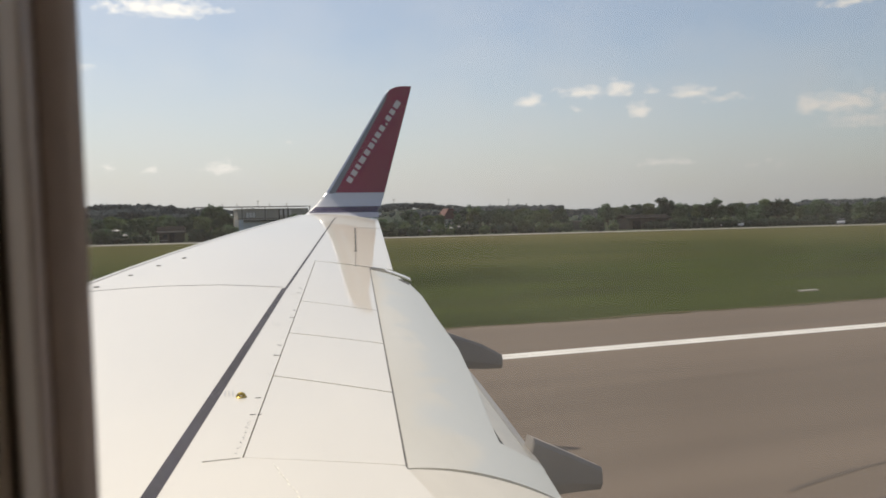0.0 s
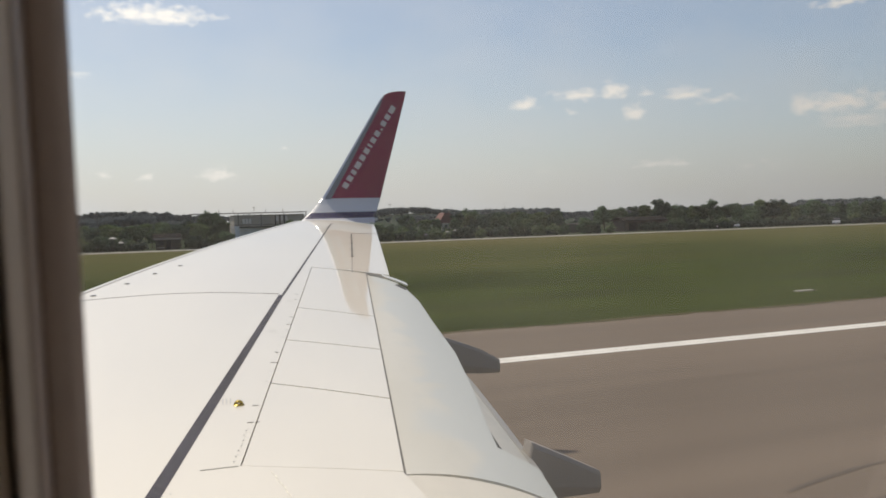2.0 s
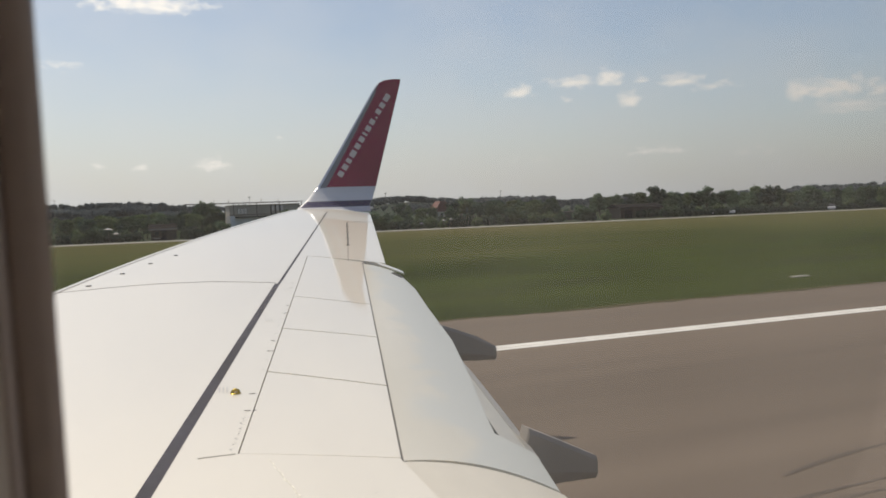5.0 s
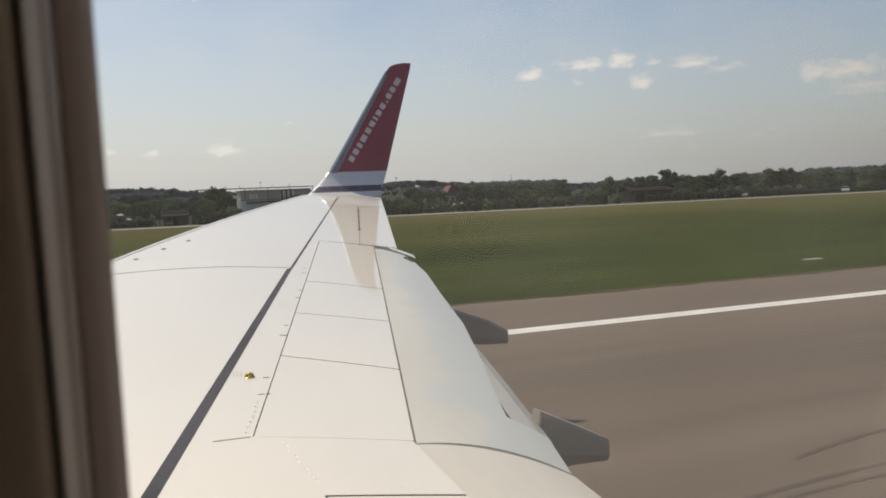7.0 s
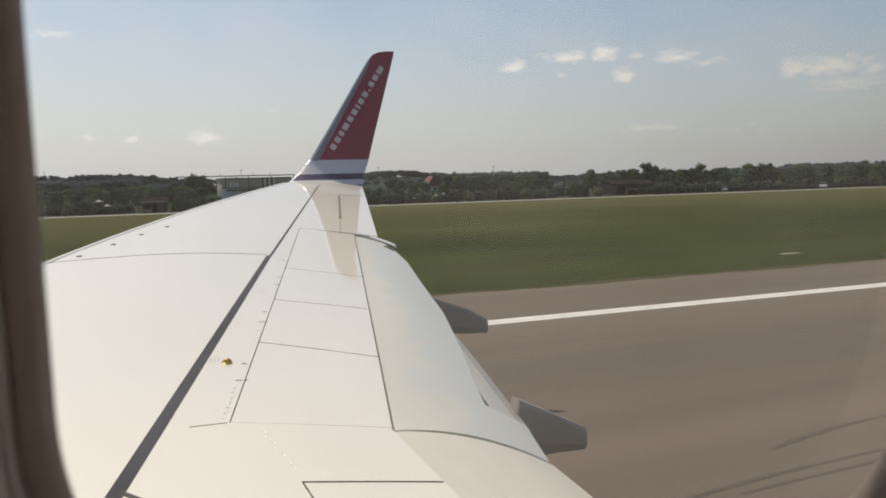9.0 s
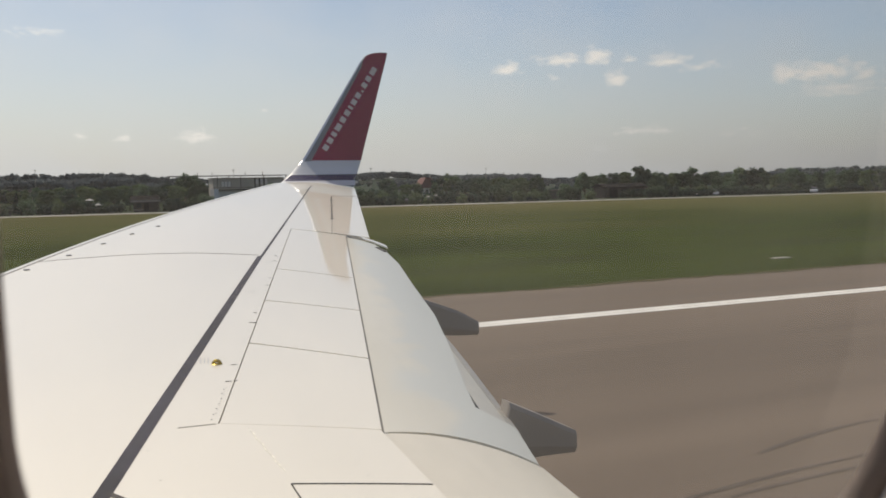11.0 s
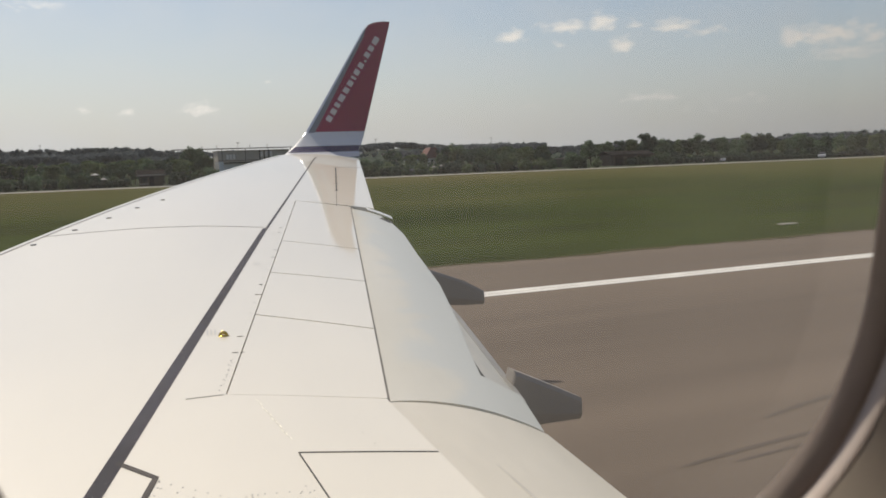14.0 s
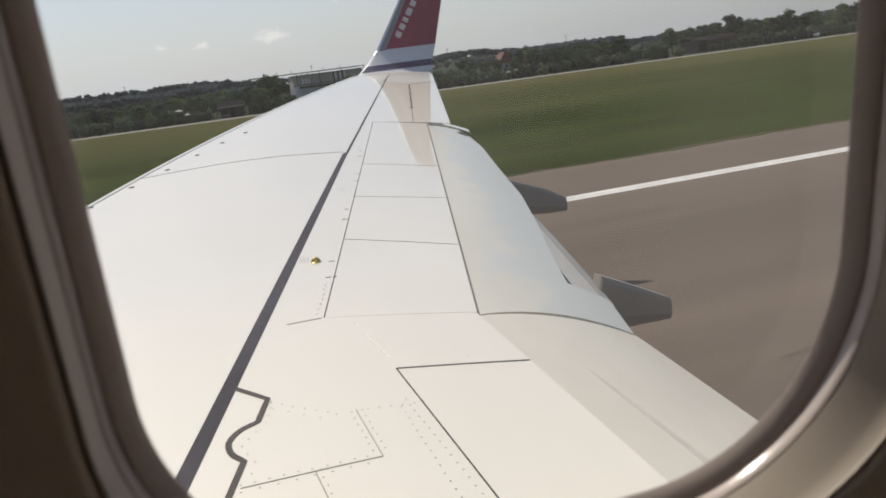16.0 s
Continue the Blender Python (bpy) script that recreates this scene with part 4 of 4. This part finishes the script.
# ---- trees, bushes and far woods ----
def leaf_cloud(lobes, count, size, rnd, core=0.66):
    """Small leaf clumps (bent quads) scattered through the outer part of ellipsoid lobes."""
    v, f = [], []
    wts = [rx * ry for _, _, _, rx, ry, _ in lobes]
    for _ in range(count):
        cx, cy, cz, rx, ry, rz = rnd.choices(lobes, wts)[0]
        while True:
            d = Vector((rnd.gauss(0, 1), rnd.gauss(0, 1), rnd.gauss(0, 1)))
            if d.length > 0.1:
                break
        d.normalize()
        k = rnd.uniform(0.55, 1.06)
        p = Vector((cx + d.x * rx * k, cy + d.y * ry * k, max(0.15, cz + d.z * rz * k)))
        nrm = (d + Vector((rnd.uniform(-1, 1), rnd.uniform(-1, 1), rnd.uniform(-0.6, 1)))).normalized()
        t = nrm.orthogonal().normalized()
        b = nrm.cross(t)
        s = size * rnd.uniform(0.6, 1.3)
        q = len(v)
        v += [tuple(p - t * s - b * s * 0.5), tuple(p + t * s * 0.4 - b * s * 0.8), tuple(p + t * s + b * s * 0.45), tuple(p - t * s * 0.3 + b * s * 0.8), ]
        f += [(q, q + 1, q + 2), (q, q + 2, q + 3)]
    # dense twigs and leaves inside each lobe
    for cx, cy, cz, rx, ry, rz in lobes:
        q = len(v)
        for i in range(4):
            e, c = math.sin(radians(-67 + 45 * i)), math.cos(radians(-67 + 45 * i))
            for j in range(7):
                k = core * rnd.uniform(0.75, 1.15)
                v.append((cx + rx * k * c * math.cos(j * 0.8976), cy + ry * k * c * math.sin(j * 0.8976), max(0.1, cz + rz * k * e)))
        for i in range(3):
            f += [(q + 7 * i + j, q + 7 * i + (j + 1) % 7, q + 7 * i + 7 + (j + 1) % 7, q + 7 * i + 7 + j) for j in range(7)]
        f.append(tuple(q + 21 + j for j in range(7)))
    return v, f


def limb(v, f, a, b, r0, r1, seg=6):
    a, b = Vector(a), Vector(b)
    ax = (b - a).normalized()
    t = ax.orthogonal().normalized()
    u = ax.cross(t)
    q = len(v)
    for p, r in ((a, r0), (b, r1)):
        v += [tuple(p + (t * math.cos(2 * math.pi * k / seg) + u * math.sin(2 * math.pi * k / seg)) * r) for k in range(seg)]
    f += [(q + k, q + (k + 1) % seg, q + seg + (k + 1) % seg, q + seg + k) for k in range(seg)]


def make_tree(kind, seed, label):
    """A tree of unit height 1 m x 6: trunk with limbs, and a crown of leaf clumps."""
    rnd = random.Random(seed)
    ob = thing("tree" if kind != "bush" else "bush", label, "tree" if kind != "bush" else "bush", "trees behind the airfield" if kind != "bush" else "bushes along the road")
    v, f = [], []
    lobes = []
    if kind == "broad":
        limb(v, f, (0, 0, 0), (0.1, 0, 1.6), 0.20, 0.15)
        limb(v, f, (0.1, 0, 1.6), (0.0, 0.1, 4.2), 0.15, 0.05)
        for _ in range(15):
            a, r, z = rnd.uniform(0, 6.28), rnd.uniform(0.5, 1.85), rnd.uniform(1.9, 5.2)
            limb(v, f, (0.08, 0, rnd.uniform(1.4, 2.6)), (r * math.cos(a), r * math.sin(a), z), 0.07, 0.02, 5)
            lobes.append((r * math.cos(a), r * math.sin(a), z, rnd.uniform(0.4, 0.95), rnd.uniform(0.4, 0.95), rnd.uniform(0.35, 0.75)))
        lobes.append((0.1, 0, 4.7, 0.9, 0.9, 1.2)), lobes.append((0, 0, 3.0, 1.5, 1.5, 1.1))
        count, size, ma = 2600, 0.16, (M_LEAF, M_LEAF_D, M_LEAF_L)[seed % 3]
    elif kind == "tall":
        limb(v, f, (0, 0, 0), (0, 0.05, 5.4), 0.16, 0.03)
        for k in range(9):
            z = 1.2 + 0.52 * k
            a = rnd.uniform(0, 6.28)
            r = 0.95 * (1 - k / 11)
            limb(v, f, (0, 0, z - 0.2), (0.5 * r * math.cos(a), 0.5 * r * math.sin(a), z), 0.04, 0.015, 4)
            lobes.append((0.3 * r * math.cos(a), 0.3 * r * math.sin(a), z, r, r, 0.55))
        count, size, ma = 1200, 0.14, M_LEAF_D
    else:
        for _ in range(7):
            a, r = rnd.uniform(0, 6.28), rnd.uniform(0.2, 2.2)
            x, y, z = r * math.cos(a), 0.5 * r * math.sin(a), rnd.uniform(1.2, 3.6)
            limb(v, f, (x * 0.3, y * 0.3, 0), (x, y, z), 0.07, 0.02, 5)
            lobes.append((x, y, z, rnd.uniform(0.8, 1.5), rnd.uniform(0.7, 1.2), rnd.uniform(0.9, 1.7)))
        lobes.append((0, 0, 1.2, 2.4, 1.2, 1.3))
        count, size, ma = 1700, 0.18, (M_LEAF_D, M_LEAF, M_LEAF_L)[seed % 3]
    part("trunk" if kind != "bush" else "stems", mesh("trunk", v, f, M_BARK), ob)
    cv, cf = leaf_cloud(lobes, count, size, rnd, 0.58)
    part("crown", mesh("crown", cv, cf, ma), ob)
    return ob


def plant_belts():
    rnd = random.Random(11)
    broad = [make_tree("broad", s, t) for s, t in ((3, "leafy green broad-crowned tree"), (4, "dark green dense tree with uneven crown"), (5, "light green young tree"), (9, "leafy green spreading tree"))]
    tall = [make_tree("tall", 7, "slim dark green conifer")]
    bush = [make_tree("bush", s, t) for s, t in ((12, "dark green bush along the road"), (13, "green bush along the road"), (14, "light green bush along the road"))]
    used = set()

    def plant(protos, az, dist, h, wide=1.0):
        x, y = dist * math.sin(radians(az)) / math.cos(radians(az)), dist
        p = rnd.choice(protos)
        s = h / 6.0
        m = Matrix.Translation((x, y, ground_height(x, y) - 0.05)) @ Matrix.Rotation(rnd.uniform(0, 6.28), 4, "Z")
        if p not in used:
            used.add(p)
            p.matrix_basis = m @ Matrix.Diagonal((s * wide, s * wide, s, 1))
            return
        q = copy_thing(p, m)
        q.scale = (s * wide, s * wide, s)

    def spans(az, *gaps):
        return any(a <= az <= b for a, b in gaps)

    # bushes right behind the road
    az = -14.0
    while az < 58:
        d = rnd.uniform(147.5, 152)
        if az > 36:
            d += 3.0
        if not spans(az, (-6.6, -6.2), (-0.1, 2.7), (29.2, 30.6), (32.4, 36.0)):
            h = rnd.uniform(2.0, 3.1) if az < 29 else rnd.uniform(2.0, 3.6)
            plant(bush, az, d, h * 1.25, rnd.uniform(1.1, 1.5))
        az += rnd.uniform(0.5, 0.95)
    # trees in the gardens
    az = -14.0
    while az < 58:
        low = 3.2 if az < 0.5 else 4.6 if az < 4 else 4.0 if az < 16 else 3.6 if az < 29 else 4.6
        high = 5.0 if az < 0.5 else 6.4 if az < 4 else 5.2 if az < 16 else 5.0 if az < 29 else 7.0
        if not spans(az, (29.0, 30.6), (4.8, 8.6), (14.9, 17.6), (32.8, 34.6)):
            plant(broad if rnd.random() < 0.93 else tall, az, rnd.uniform(162, 205), rnd.uniform(low, high), rnd.uniform(0.9, 1.35))
        az += rnd.uniform(0.6, 1.3)
    az = -14.0
    while az < 58:
        if not spans(az, (14.7, 18.0), (18.6, 22.4), (28.3, 31.0)):
            plant(broad, az, rnd.uniform(250, 320), rnd.uniform(6.0, 8.0) * (0.75 if 15 < az < 30 or az < 9.5 else 1.0), rnd.uniform(1.0, 1.5))
        az += rnd.uniform(0.5, 1.0)
    # low scrub closing the gap beside the yard
    for az, d, h in ((28.8, 172, 2.2), (29.2, 176, 1.8), (29.7, 180, 2.1), (30.1, 176, 1.7), (30.5, 182, 2.4), (30.9, 171, 2.6), (29.4, 196, 2.6), (30.3, 200, 2.9)):
        plant(bush, az, d, h, 1.5)
    # closed garden trees behind the hedge
    for a0, a1, step, low, high in ((-14.0, 3.0, 0.75, 3.4, 4.6), (21.4, 28.6, 0.5, 4.6, 6.2), (36.0, 57.0, 0.8, 4.4, 6.0)):
        az = a0
        while az < a1:
            plant(broad, az, rnd.uniform(208, 236), rnd.uniform(low, high), rnd.uniform(1.1, 1.5))
            az += rnd.uniform(0.7, 1.3) * step
    for az, d, h in ((15.2, 198, 3.6), (15.9, 206, 4.4), (16.5, 201, 3.2), (16.9, 212, 4.7), (17.3, 204, 3.9), (28.6, 210, 4.2), (29.5, 214, 3.3), (30.4, 206, 4.4), (17.6, 210, 3.6), (18.1, 206, 3.3), (20.0, 226, 3.2), (20.6, 228, 2.6), (21.2, 224, 3.4)):
        plant(bush, az, d, h, 1.3)
    # single taller trees that stand out
    for az, d, h, w in ((35.6, 187, 8.2, 1.0), (38.9, 190, 7.8, 1.0), (31.8, 172, 6.3, 0.9), (3.9, 200, 7.9, 1.1), (4.9, 204, 6.2, 1.2), (2.9, 203, 5.8, 1.0), (22.0, 255, 7.8, 0.9), (22.7, 258, 7.2, 0.9), (-2.0, 175, 4.6, 1.4), (-4.6, 166, 4.4, 1.5), (-0.6, 180, 4.8, 1.4), (1.2, 185, 5.2, 1.3), (-3.4, 185, 4.4, 1.4),
                        (17.6, 240, 6.0, 1.0), (42.0, 200, 7.6, 1.0), (45.2, 195, 7.2, 1.2)):
        plant(broad, az, d, h, w)


def far_woods():
    """Closed woods on the skyline."""
    rnd = random.Random(5)
    v, f = [], []
    spots = []
    for a0, a1, d0, d1, h0, h1, n in ((-16, -3.2, 380, 460, 9.4, 10.8, 190), (-3.2, -2.6, 380, 460, 6.6, 7.6, 12), (-2.6, 0.4, 380, 460, 9.6, 11.0, 60), (0.4, 3.0, 400, 460, 6.2, 8.2, 26), (3.0, 9.5, 380, 460, 5.2, 6.6, 90), (9, 14.8, 420, 520, 7, 9, 50), (18.2, 21, 420, 520, 6, 8, 26), (21.4, 28.2, 380, 430, 8.6, 10.4, 110), (40, 60, 330, 430, 7.8, 8.9, 360),
                                      (14.5, 20.5, 560, 800, 3.0, 5.5, 60), (28.2, 31.4, 340, 600, 2.4, 4.0, 40), (8, 26, 840, 960, 7, 9, 500), (-16, 1.5, 700, 900, 9, 13, 170), (1.5, 12, 700, 900, 6, 9, 90), (28, 42, 620, 760, 6, 9, 170), (44, 62, 480, 640, 8, 11, 200)):
        for _ in range(n):
            az, d = rnd.uniform(a0, a1), rnd.uniform(d0, d1)
            spots.append((d * math.tan(radians(az)), d, rnd.uniform(h0, h1)))
    for x, y, h in spots:
        g = ground_height(x, y)
        lobes = [(rnd.uniform(-0.38, 0.38) * h, rnd.uniform(-0.2, 0.2) * h, h * rnd.uniform(0.52, 0.74), h * rnd.uniform(0.18, 0.30), h * 0.24, h * rnd.uniform(0.14, 0.22)) for _ in range(6)] + [(0, 0, h * 0.35, h * 0.46, h * 0.35, h * 0.36)]
        cv, cf = leaf_cloud(lobes, 120, h * 0.042, rnd, 0.72)
        q = len(v)
        v += [(x + a, y + b, g + c) for a, b, c in cv]
        f += [tuple(q + k for k in t) for t in cf]
    tagged(new("far_woods", mesh("far_woods", v, f, M_FAR)), "woods on the skyline, tinted pale and bluish as by haze", "woods", kind="stuff")


def hedge():
    """Unbroken hedge and scrub at the foot of the trees."""
    rnd = random.Random(21)
    for a0, a1, label in ((-15, 28.4, "dense dark green hedge behind the road"), (36.2, 58, "dense green hedge behind the road"), (35.5, 58, "tall green scrub behind the hedge")):
        v, f = [], []
        x, x1 = 150 * math.tan(radians(a0)), 150 * math.tan(radians(a1))
        while x < x1:
            h = 1.5 + 0.9 * noise.noise(Vector((x * 0.07, 3.1, 0))) + 0.5 * noise.noise(Vector((x * 0.4, 7.7, 0)))
            cv, cf = leaf_cloud([(0, 0, h * 0.5, 1.1, 1.0, max(0.6, h * 0.6))], 70, 0.20, rnd)
            if "scrub" in label:
                h *= 1.7
            elif 0.4 < x < 6.6:
                x += 6.2
                continue
            y = (156.0 if "scrub" in label else 149.5 if x < 110 else 151.0) + 1.5 * noise.noise(Vector((x * 0.1, 0.5, 0)))
            q = len(v)
            v += [(x + a, y + b, c) for a, b, c in cv]
            f += [tuple(q + k for k in t) for t in cf]
            x += rnd.uniform(0.7, 1.5)
        tagged(new("hedge", mesh("hedge", v, f, M_HEDGE)), label, "hedge", kind="stuff")


plant_belts()
hedge()
far_woods()


# ---- buildings behind the road ----
def gable(name, x0, x1, y0, y1, ze, zr, over, material):
    """Pitched roof with its ridge along x, closed below."""
    ym = (y0 + y1) / 2
    v = [(x0 - over, y0 - over, ze), (x1 + over, y0 - over, ze), (x1 + over, y1 + over, ze), (x0 - over, y1 + over, ze), (x0 - over, ym, zr), (x1 + over, ym, zr)]
    v += [(x, y, z - 0.18) for x, y, z in v]
    f = [(0, 1, 5, 4), (2, 3, 4, 5), (7, 6, 10, 11), (9, 8, 11, 10), (0, 6, 7, 1), (2, 8, 9, 3), (0, 4, 10, 6), (4, 3, 9, 10), (1, 7, 11, 5), (5, 11, 8, 2)]
    return mesh(name, v, f, material)


def windows(parent, x0, x1, y, z0, z1, n, width):
    for k in range(n):
        xc = x0 + (x1 - x0) * (k + 0.5) / n
        w = part("window", boxm("window", xc - width / 2, xc + width / 2, y - 0.05, y + 0.05, z0, z1, M_WINDOW), parent)
        part("window_frame", boxm("window_frame", xc - width / 2 - 0.08, xc + width / 2 + 0.08, y - 0.03, y + 0.02, z0 - 0.1, z0, M_PLASTER), w)


def build_houses():
    h = thing("house", "small house with a steep red tiled roof among trees", "house", at=(0, 0, 0))
    part("wall", boxm("wall", 90.2, 94.6, 243.2, 249, 0, 3.4, M_PLASTER), h)
    part("roof", mesh("roof", [(88.6, 242.6, 2.7), (95.4, 242.6, 2.7), (92.9, 243.4, 6.1), (91.2, 243.4, 6.1), (88.6, 249.4, 2.7), (95.4, 249.4, 2.7), (92.9, 248.6, 6.1), (91.2, 248.6, 6.1)],
                      [(0, 1, 2, 3), (1, 5, 6, 2), (5, 4, 7, 6), (4, 0, 3, 7), (3, 2, 6, 7), (4, 5, 1, 0)], M_TILE), h, "red tiled roof")
    part("chimney", boxm("chimney", 93.1, 93.6, 245, 245.5, 4.8, 6.8, M_CONCRETE), h)
    windows(h, 90.4, 94.4, 243.18, 1.0, 2.2, 2, 0.9)
    s = thing("garden_hut", "dark timber garden hut with a low roof", "hut")
    part("wall", boxm("wall", 1.5, 5.5, 149.6, 152.6, 0, 1.95, M_TIMBER), s)
    part("roof", gable("roof", 1.4, 5.6, 149.6, 152.6, 1.95, 2.85, 0.3, M_DARKROOF), s)
    part("fascia", boxm("fascia", 1.1, 5.9, 149.20, 149.29, 1.80, 2.0, M_CONCRETE), s, "pale weathered fascia board")
    part("door", boxm("door", 3.2, 4.0, 149.54, 149.6, 0, 1.7, M_DARKROOF), s)
    part("window", boxm("window", 2.0, 2.8, 149.55, 149.6, 0.9, 1.5, M_WINDOW), s)
    part("bench", boxm("bench", 1.6, 3.0, 148.9, 149.3, 0.35, 0.45, M_CONCRETE), s)
    s = thing("shed", "long dark timber shed with a flat pitched roof", "shed")
    part("wall", boxm("wall", 103.4, 114.4, 158, 163, 0, 2.5, M_TIMBER), s)
    part("roof", gable("roof", 103.2, 114.7, 158, 163, 2.5, 3.3, 0.4, M_DARKROOF), s)
    for k in range(3):
        part("door", boxm("door", 104.4 + 3.4 * k, 106.6 + 3.4 * k, 157.93, 158.0, 0, 2.0, M_DARKROOF), s)
    b = thing("service_building", "low grey building with a pale end wall", "building")
    part("wall", boxm("wall", 19.9, 33.0, 188, 196, 0, 3.3, M_PLASTER), b)
    part("end_wall", boxm("end_wall", 19.0, 20.0, 187.2, 196.2, 0, 3.75, M_CARWHITE), b, "pale plastered end wall")
    part("roof", boxm("roof", 20.0, 33.3, 187.3, 196.4, 3.3, 3.55, M_DARKROOF), b)
    part("door", boxm("door", 24.0, 25.0, 187.94, 188.0, 0, 2.1, M_DARKROOF), b)
    b = thing("office_building", "flat-roofed two-storey beige building with white windows", "building")
    part("wall", boxm("wall", 21.6, 39.6, 214, 226, 0, 6.35, M_PALE), b)
    part("roof", boxm("roof", 21.3, 39.9, 213.7, 226.3, 6.35, 6.55, M_CONCRETE), b)
    w = part("window", boxm("window", 23.55, 26.05, 213.88, 214.02, 4.25, 5.55, M_PLASTER), b, "white window block")
    for k in range(4):
        part("mullion", boxm("mullion", 23.52 + 0.81 * k, 23.62 + 0.81 * k, 213.80, 213.88, 4.2, 5.6, M_DULL), w)
    part("string_course", boxm("string_course", 21.55, 39.65, 213.85, 214.0, 3.85, 4.05, M_DULL), b)
    for x in (32.4, 33.6, 34.8):
        part("window", boxm("window", x, x + 0.6, 213.9, 214.02, 4.75, 6.1, M_PLASTER), b, "white window panel")
        part("pier", boxm("pier", x - 0.33, x - 0.08, 213.7, 214.0, 3.6, 6.35, M_TIMBER), b, "dark facade pier")
    for x, y, w, hh in ((-48.0, 335, 8.0, 3.4), (-36.5, 350, 6.0, 3.4), (113.0, 236, 2.6, 2.2)):
        g = thing("house", "pale low house with a dark roof", "house", "houses behind the airfield")
        part("wall", boxm("wall", x, x + w, y, y + 6, 0, hh, M_PLASTER), g)
        part("roof", gable("roof", x, x + w, y, y + 6, hh, hh + 1.3, 0.4, M_DARKROOF), g)
        windows(g, x + 0.5, x + w - 0.5, y - 0.02, 1.0, 2.2, 3, 0.9)
    fr = thing("steel_frame", "bare steel frame of an open hall", "steel frame")
    for x in (10.6, 16.4, 22.2, 28.0, 33.8, 39.6):
        part("post", boxm("post", x - 0.1, x + 0.1, 209.9, 210.1, 0, 7.0, M_DULL), fr)
    part("beam", boxm("beam", 10.3, 40.0, 209.85, 210.15, 6.95, 7.12, M_DULL), fr)
    part("beam", boxm("beam", 10.3, 40.0, 217.0, 217.3, 6.95, 7.12, M_DULL), fr)
    for x in (17.4, 21.0, 29.2, 33.6):
        part("upright", boxm("upright", x - 0.07, x + 0.07, 209.93, 210.07, 7.12, 7.9, M_DULL), fr)
    wl_ = thing("yard_wall", "mossy green garden wall beside the road", "wall")
    part("wall", boxm("wall", 92.4, 96.4, 165, 165.3, 0, 2.0, M_MOSS), wl_)
    part("coping", boxm("coping", 92.3, 96.5, 164.95, 165.35, 2.0, 2.1, M_CONCRETE), wl_)
    for x, y, hgt in ((65.7, 220, 8.6), (233.7, 260, 8.8), (-27.2, 300, 10.9), (118.0, 255, 9.0), (30.0, 240, 9.0)):
        p = thing("lamp_mast", "slim grey lamp mast with a small head", "lamp mast", "lamp masts")
        v, f = [], []
        limb(v, f, (x, y, 0), (x, y, hgt), 0.08, 0.05, 8)
        part("pole", mesh("pole", v, f, M_CONCRETE), p)
        part("lamp_head", boxm("lamp_head", x - 0.38, x + 0.38, y - 0.15, y + 0.15, hgt - 0.05, hgt + 0.14, M_CONCRETE, 0.05), p)
    for x, y, w, top_z in ((-5.4, 147.8, 1.5, 2.4), (-4.1, 147.6, 1.1, 1.6), (51.2, 147.7, 0.9, 1.1), (55.8, 147.8, 0.9, 1.55), (57.5, 148.0, 0.8, 1.75)):
        p = thing("garden_parasol", "small pale canvas garden parasol", "parasol", "garden parasols")
        v, f = [], []
        limb(v, f, (x, y, 0), (x, y, top_z), 0.04, 0.03, 6)
        part("pole", mesh("pole", v, f, M_BARK), p)
        bm = bmesh.new()
        bmesh.ops.create_cone(bm, cap_ends=True, segments=8, radius1=w / 2, radius2=0.05, depth=0.28)
        bmesh.ops.translate(bm, verts=bm.verts, vec=(x, y, top_z))
        me = bpy.data.meshes.new("canopy")
        bm.to_mesh(me), bm.free()
        me.materials.append(M_CANVAS)
        part("canopy", me, p)


def car_body(x0, x1, y0, y1, prof, material, name):
    """Side profile of (x fraction, height) points, extruded over the car's width."""
    n = len(prof)
    v = [(x0 + (x1 - x0) * a, y, z) for y in (y0, y1) for a, z in prof]
    f = [tuple(range(n)), tuple(range(2 * n - 1, n - 1, -1))] + [((k + 1) % n, k, n + k, n + (k + 1) % n) for k in range(n)]
    return mesh(name, v, f, material)


def build_cars():
    for x, y, turn, label in ((124.0, 152.6, 51, "white parked hatchback half hidden by bushes"), (130.3, 152.6, 50, "white parked hatchback beside bushes"), (158.2, 149.6, 40, "white parked car on the verge behind the road")):
        c = thing("car", label, "car", "parked cars", at=(x, y, 0))
        c.rotation_euler[2] = radians(turn)
        part("body", car_body(-2.0, 2.0, -0.85, 0.85, ((0, 0.35), (0, 0.75), (0.04, 0.85), (0.25, 0.95), (0.78, 0.97), (0.98, 0.9), (1, 0.4)), M_CARWHITE, "body"), c)
        part("cabin", car_body(-1.1, 1.7, -0.73, 0.73, ((0, 0.95), (0.25, 1.38), (0.75, 1.42), (1, 0.97)), M_WINDOW, "cabin"), c, "dark car windows")
        part("roof", boxm("roof", -0.35, 1.0, -0.7, 0.7, 1.40, 1.46, M_CARWHITE, 0.02), c)
        for wx in (-1.3, 1.3):
            for wy in (-0.8, 0.8):
                v, f = [], []
                limb(v, f, (wx, wy - 0.1, 0.32), (wx, wy + 0.1, 0.32), 0.32, 0.32, 14)
                f += [tuple(range(13, -1, -1)), tuple(range(14, 28))]
                part("wheel", mesh("wheel", v, f, M_TYRE), c)


build_houses()
build_cars()
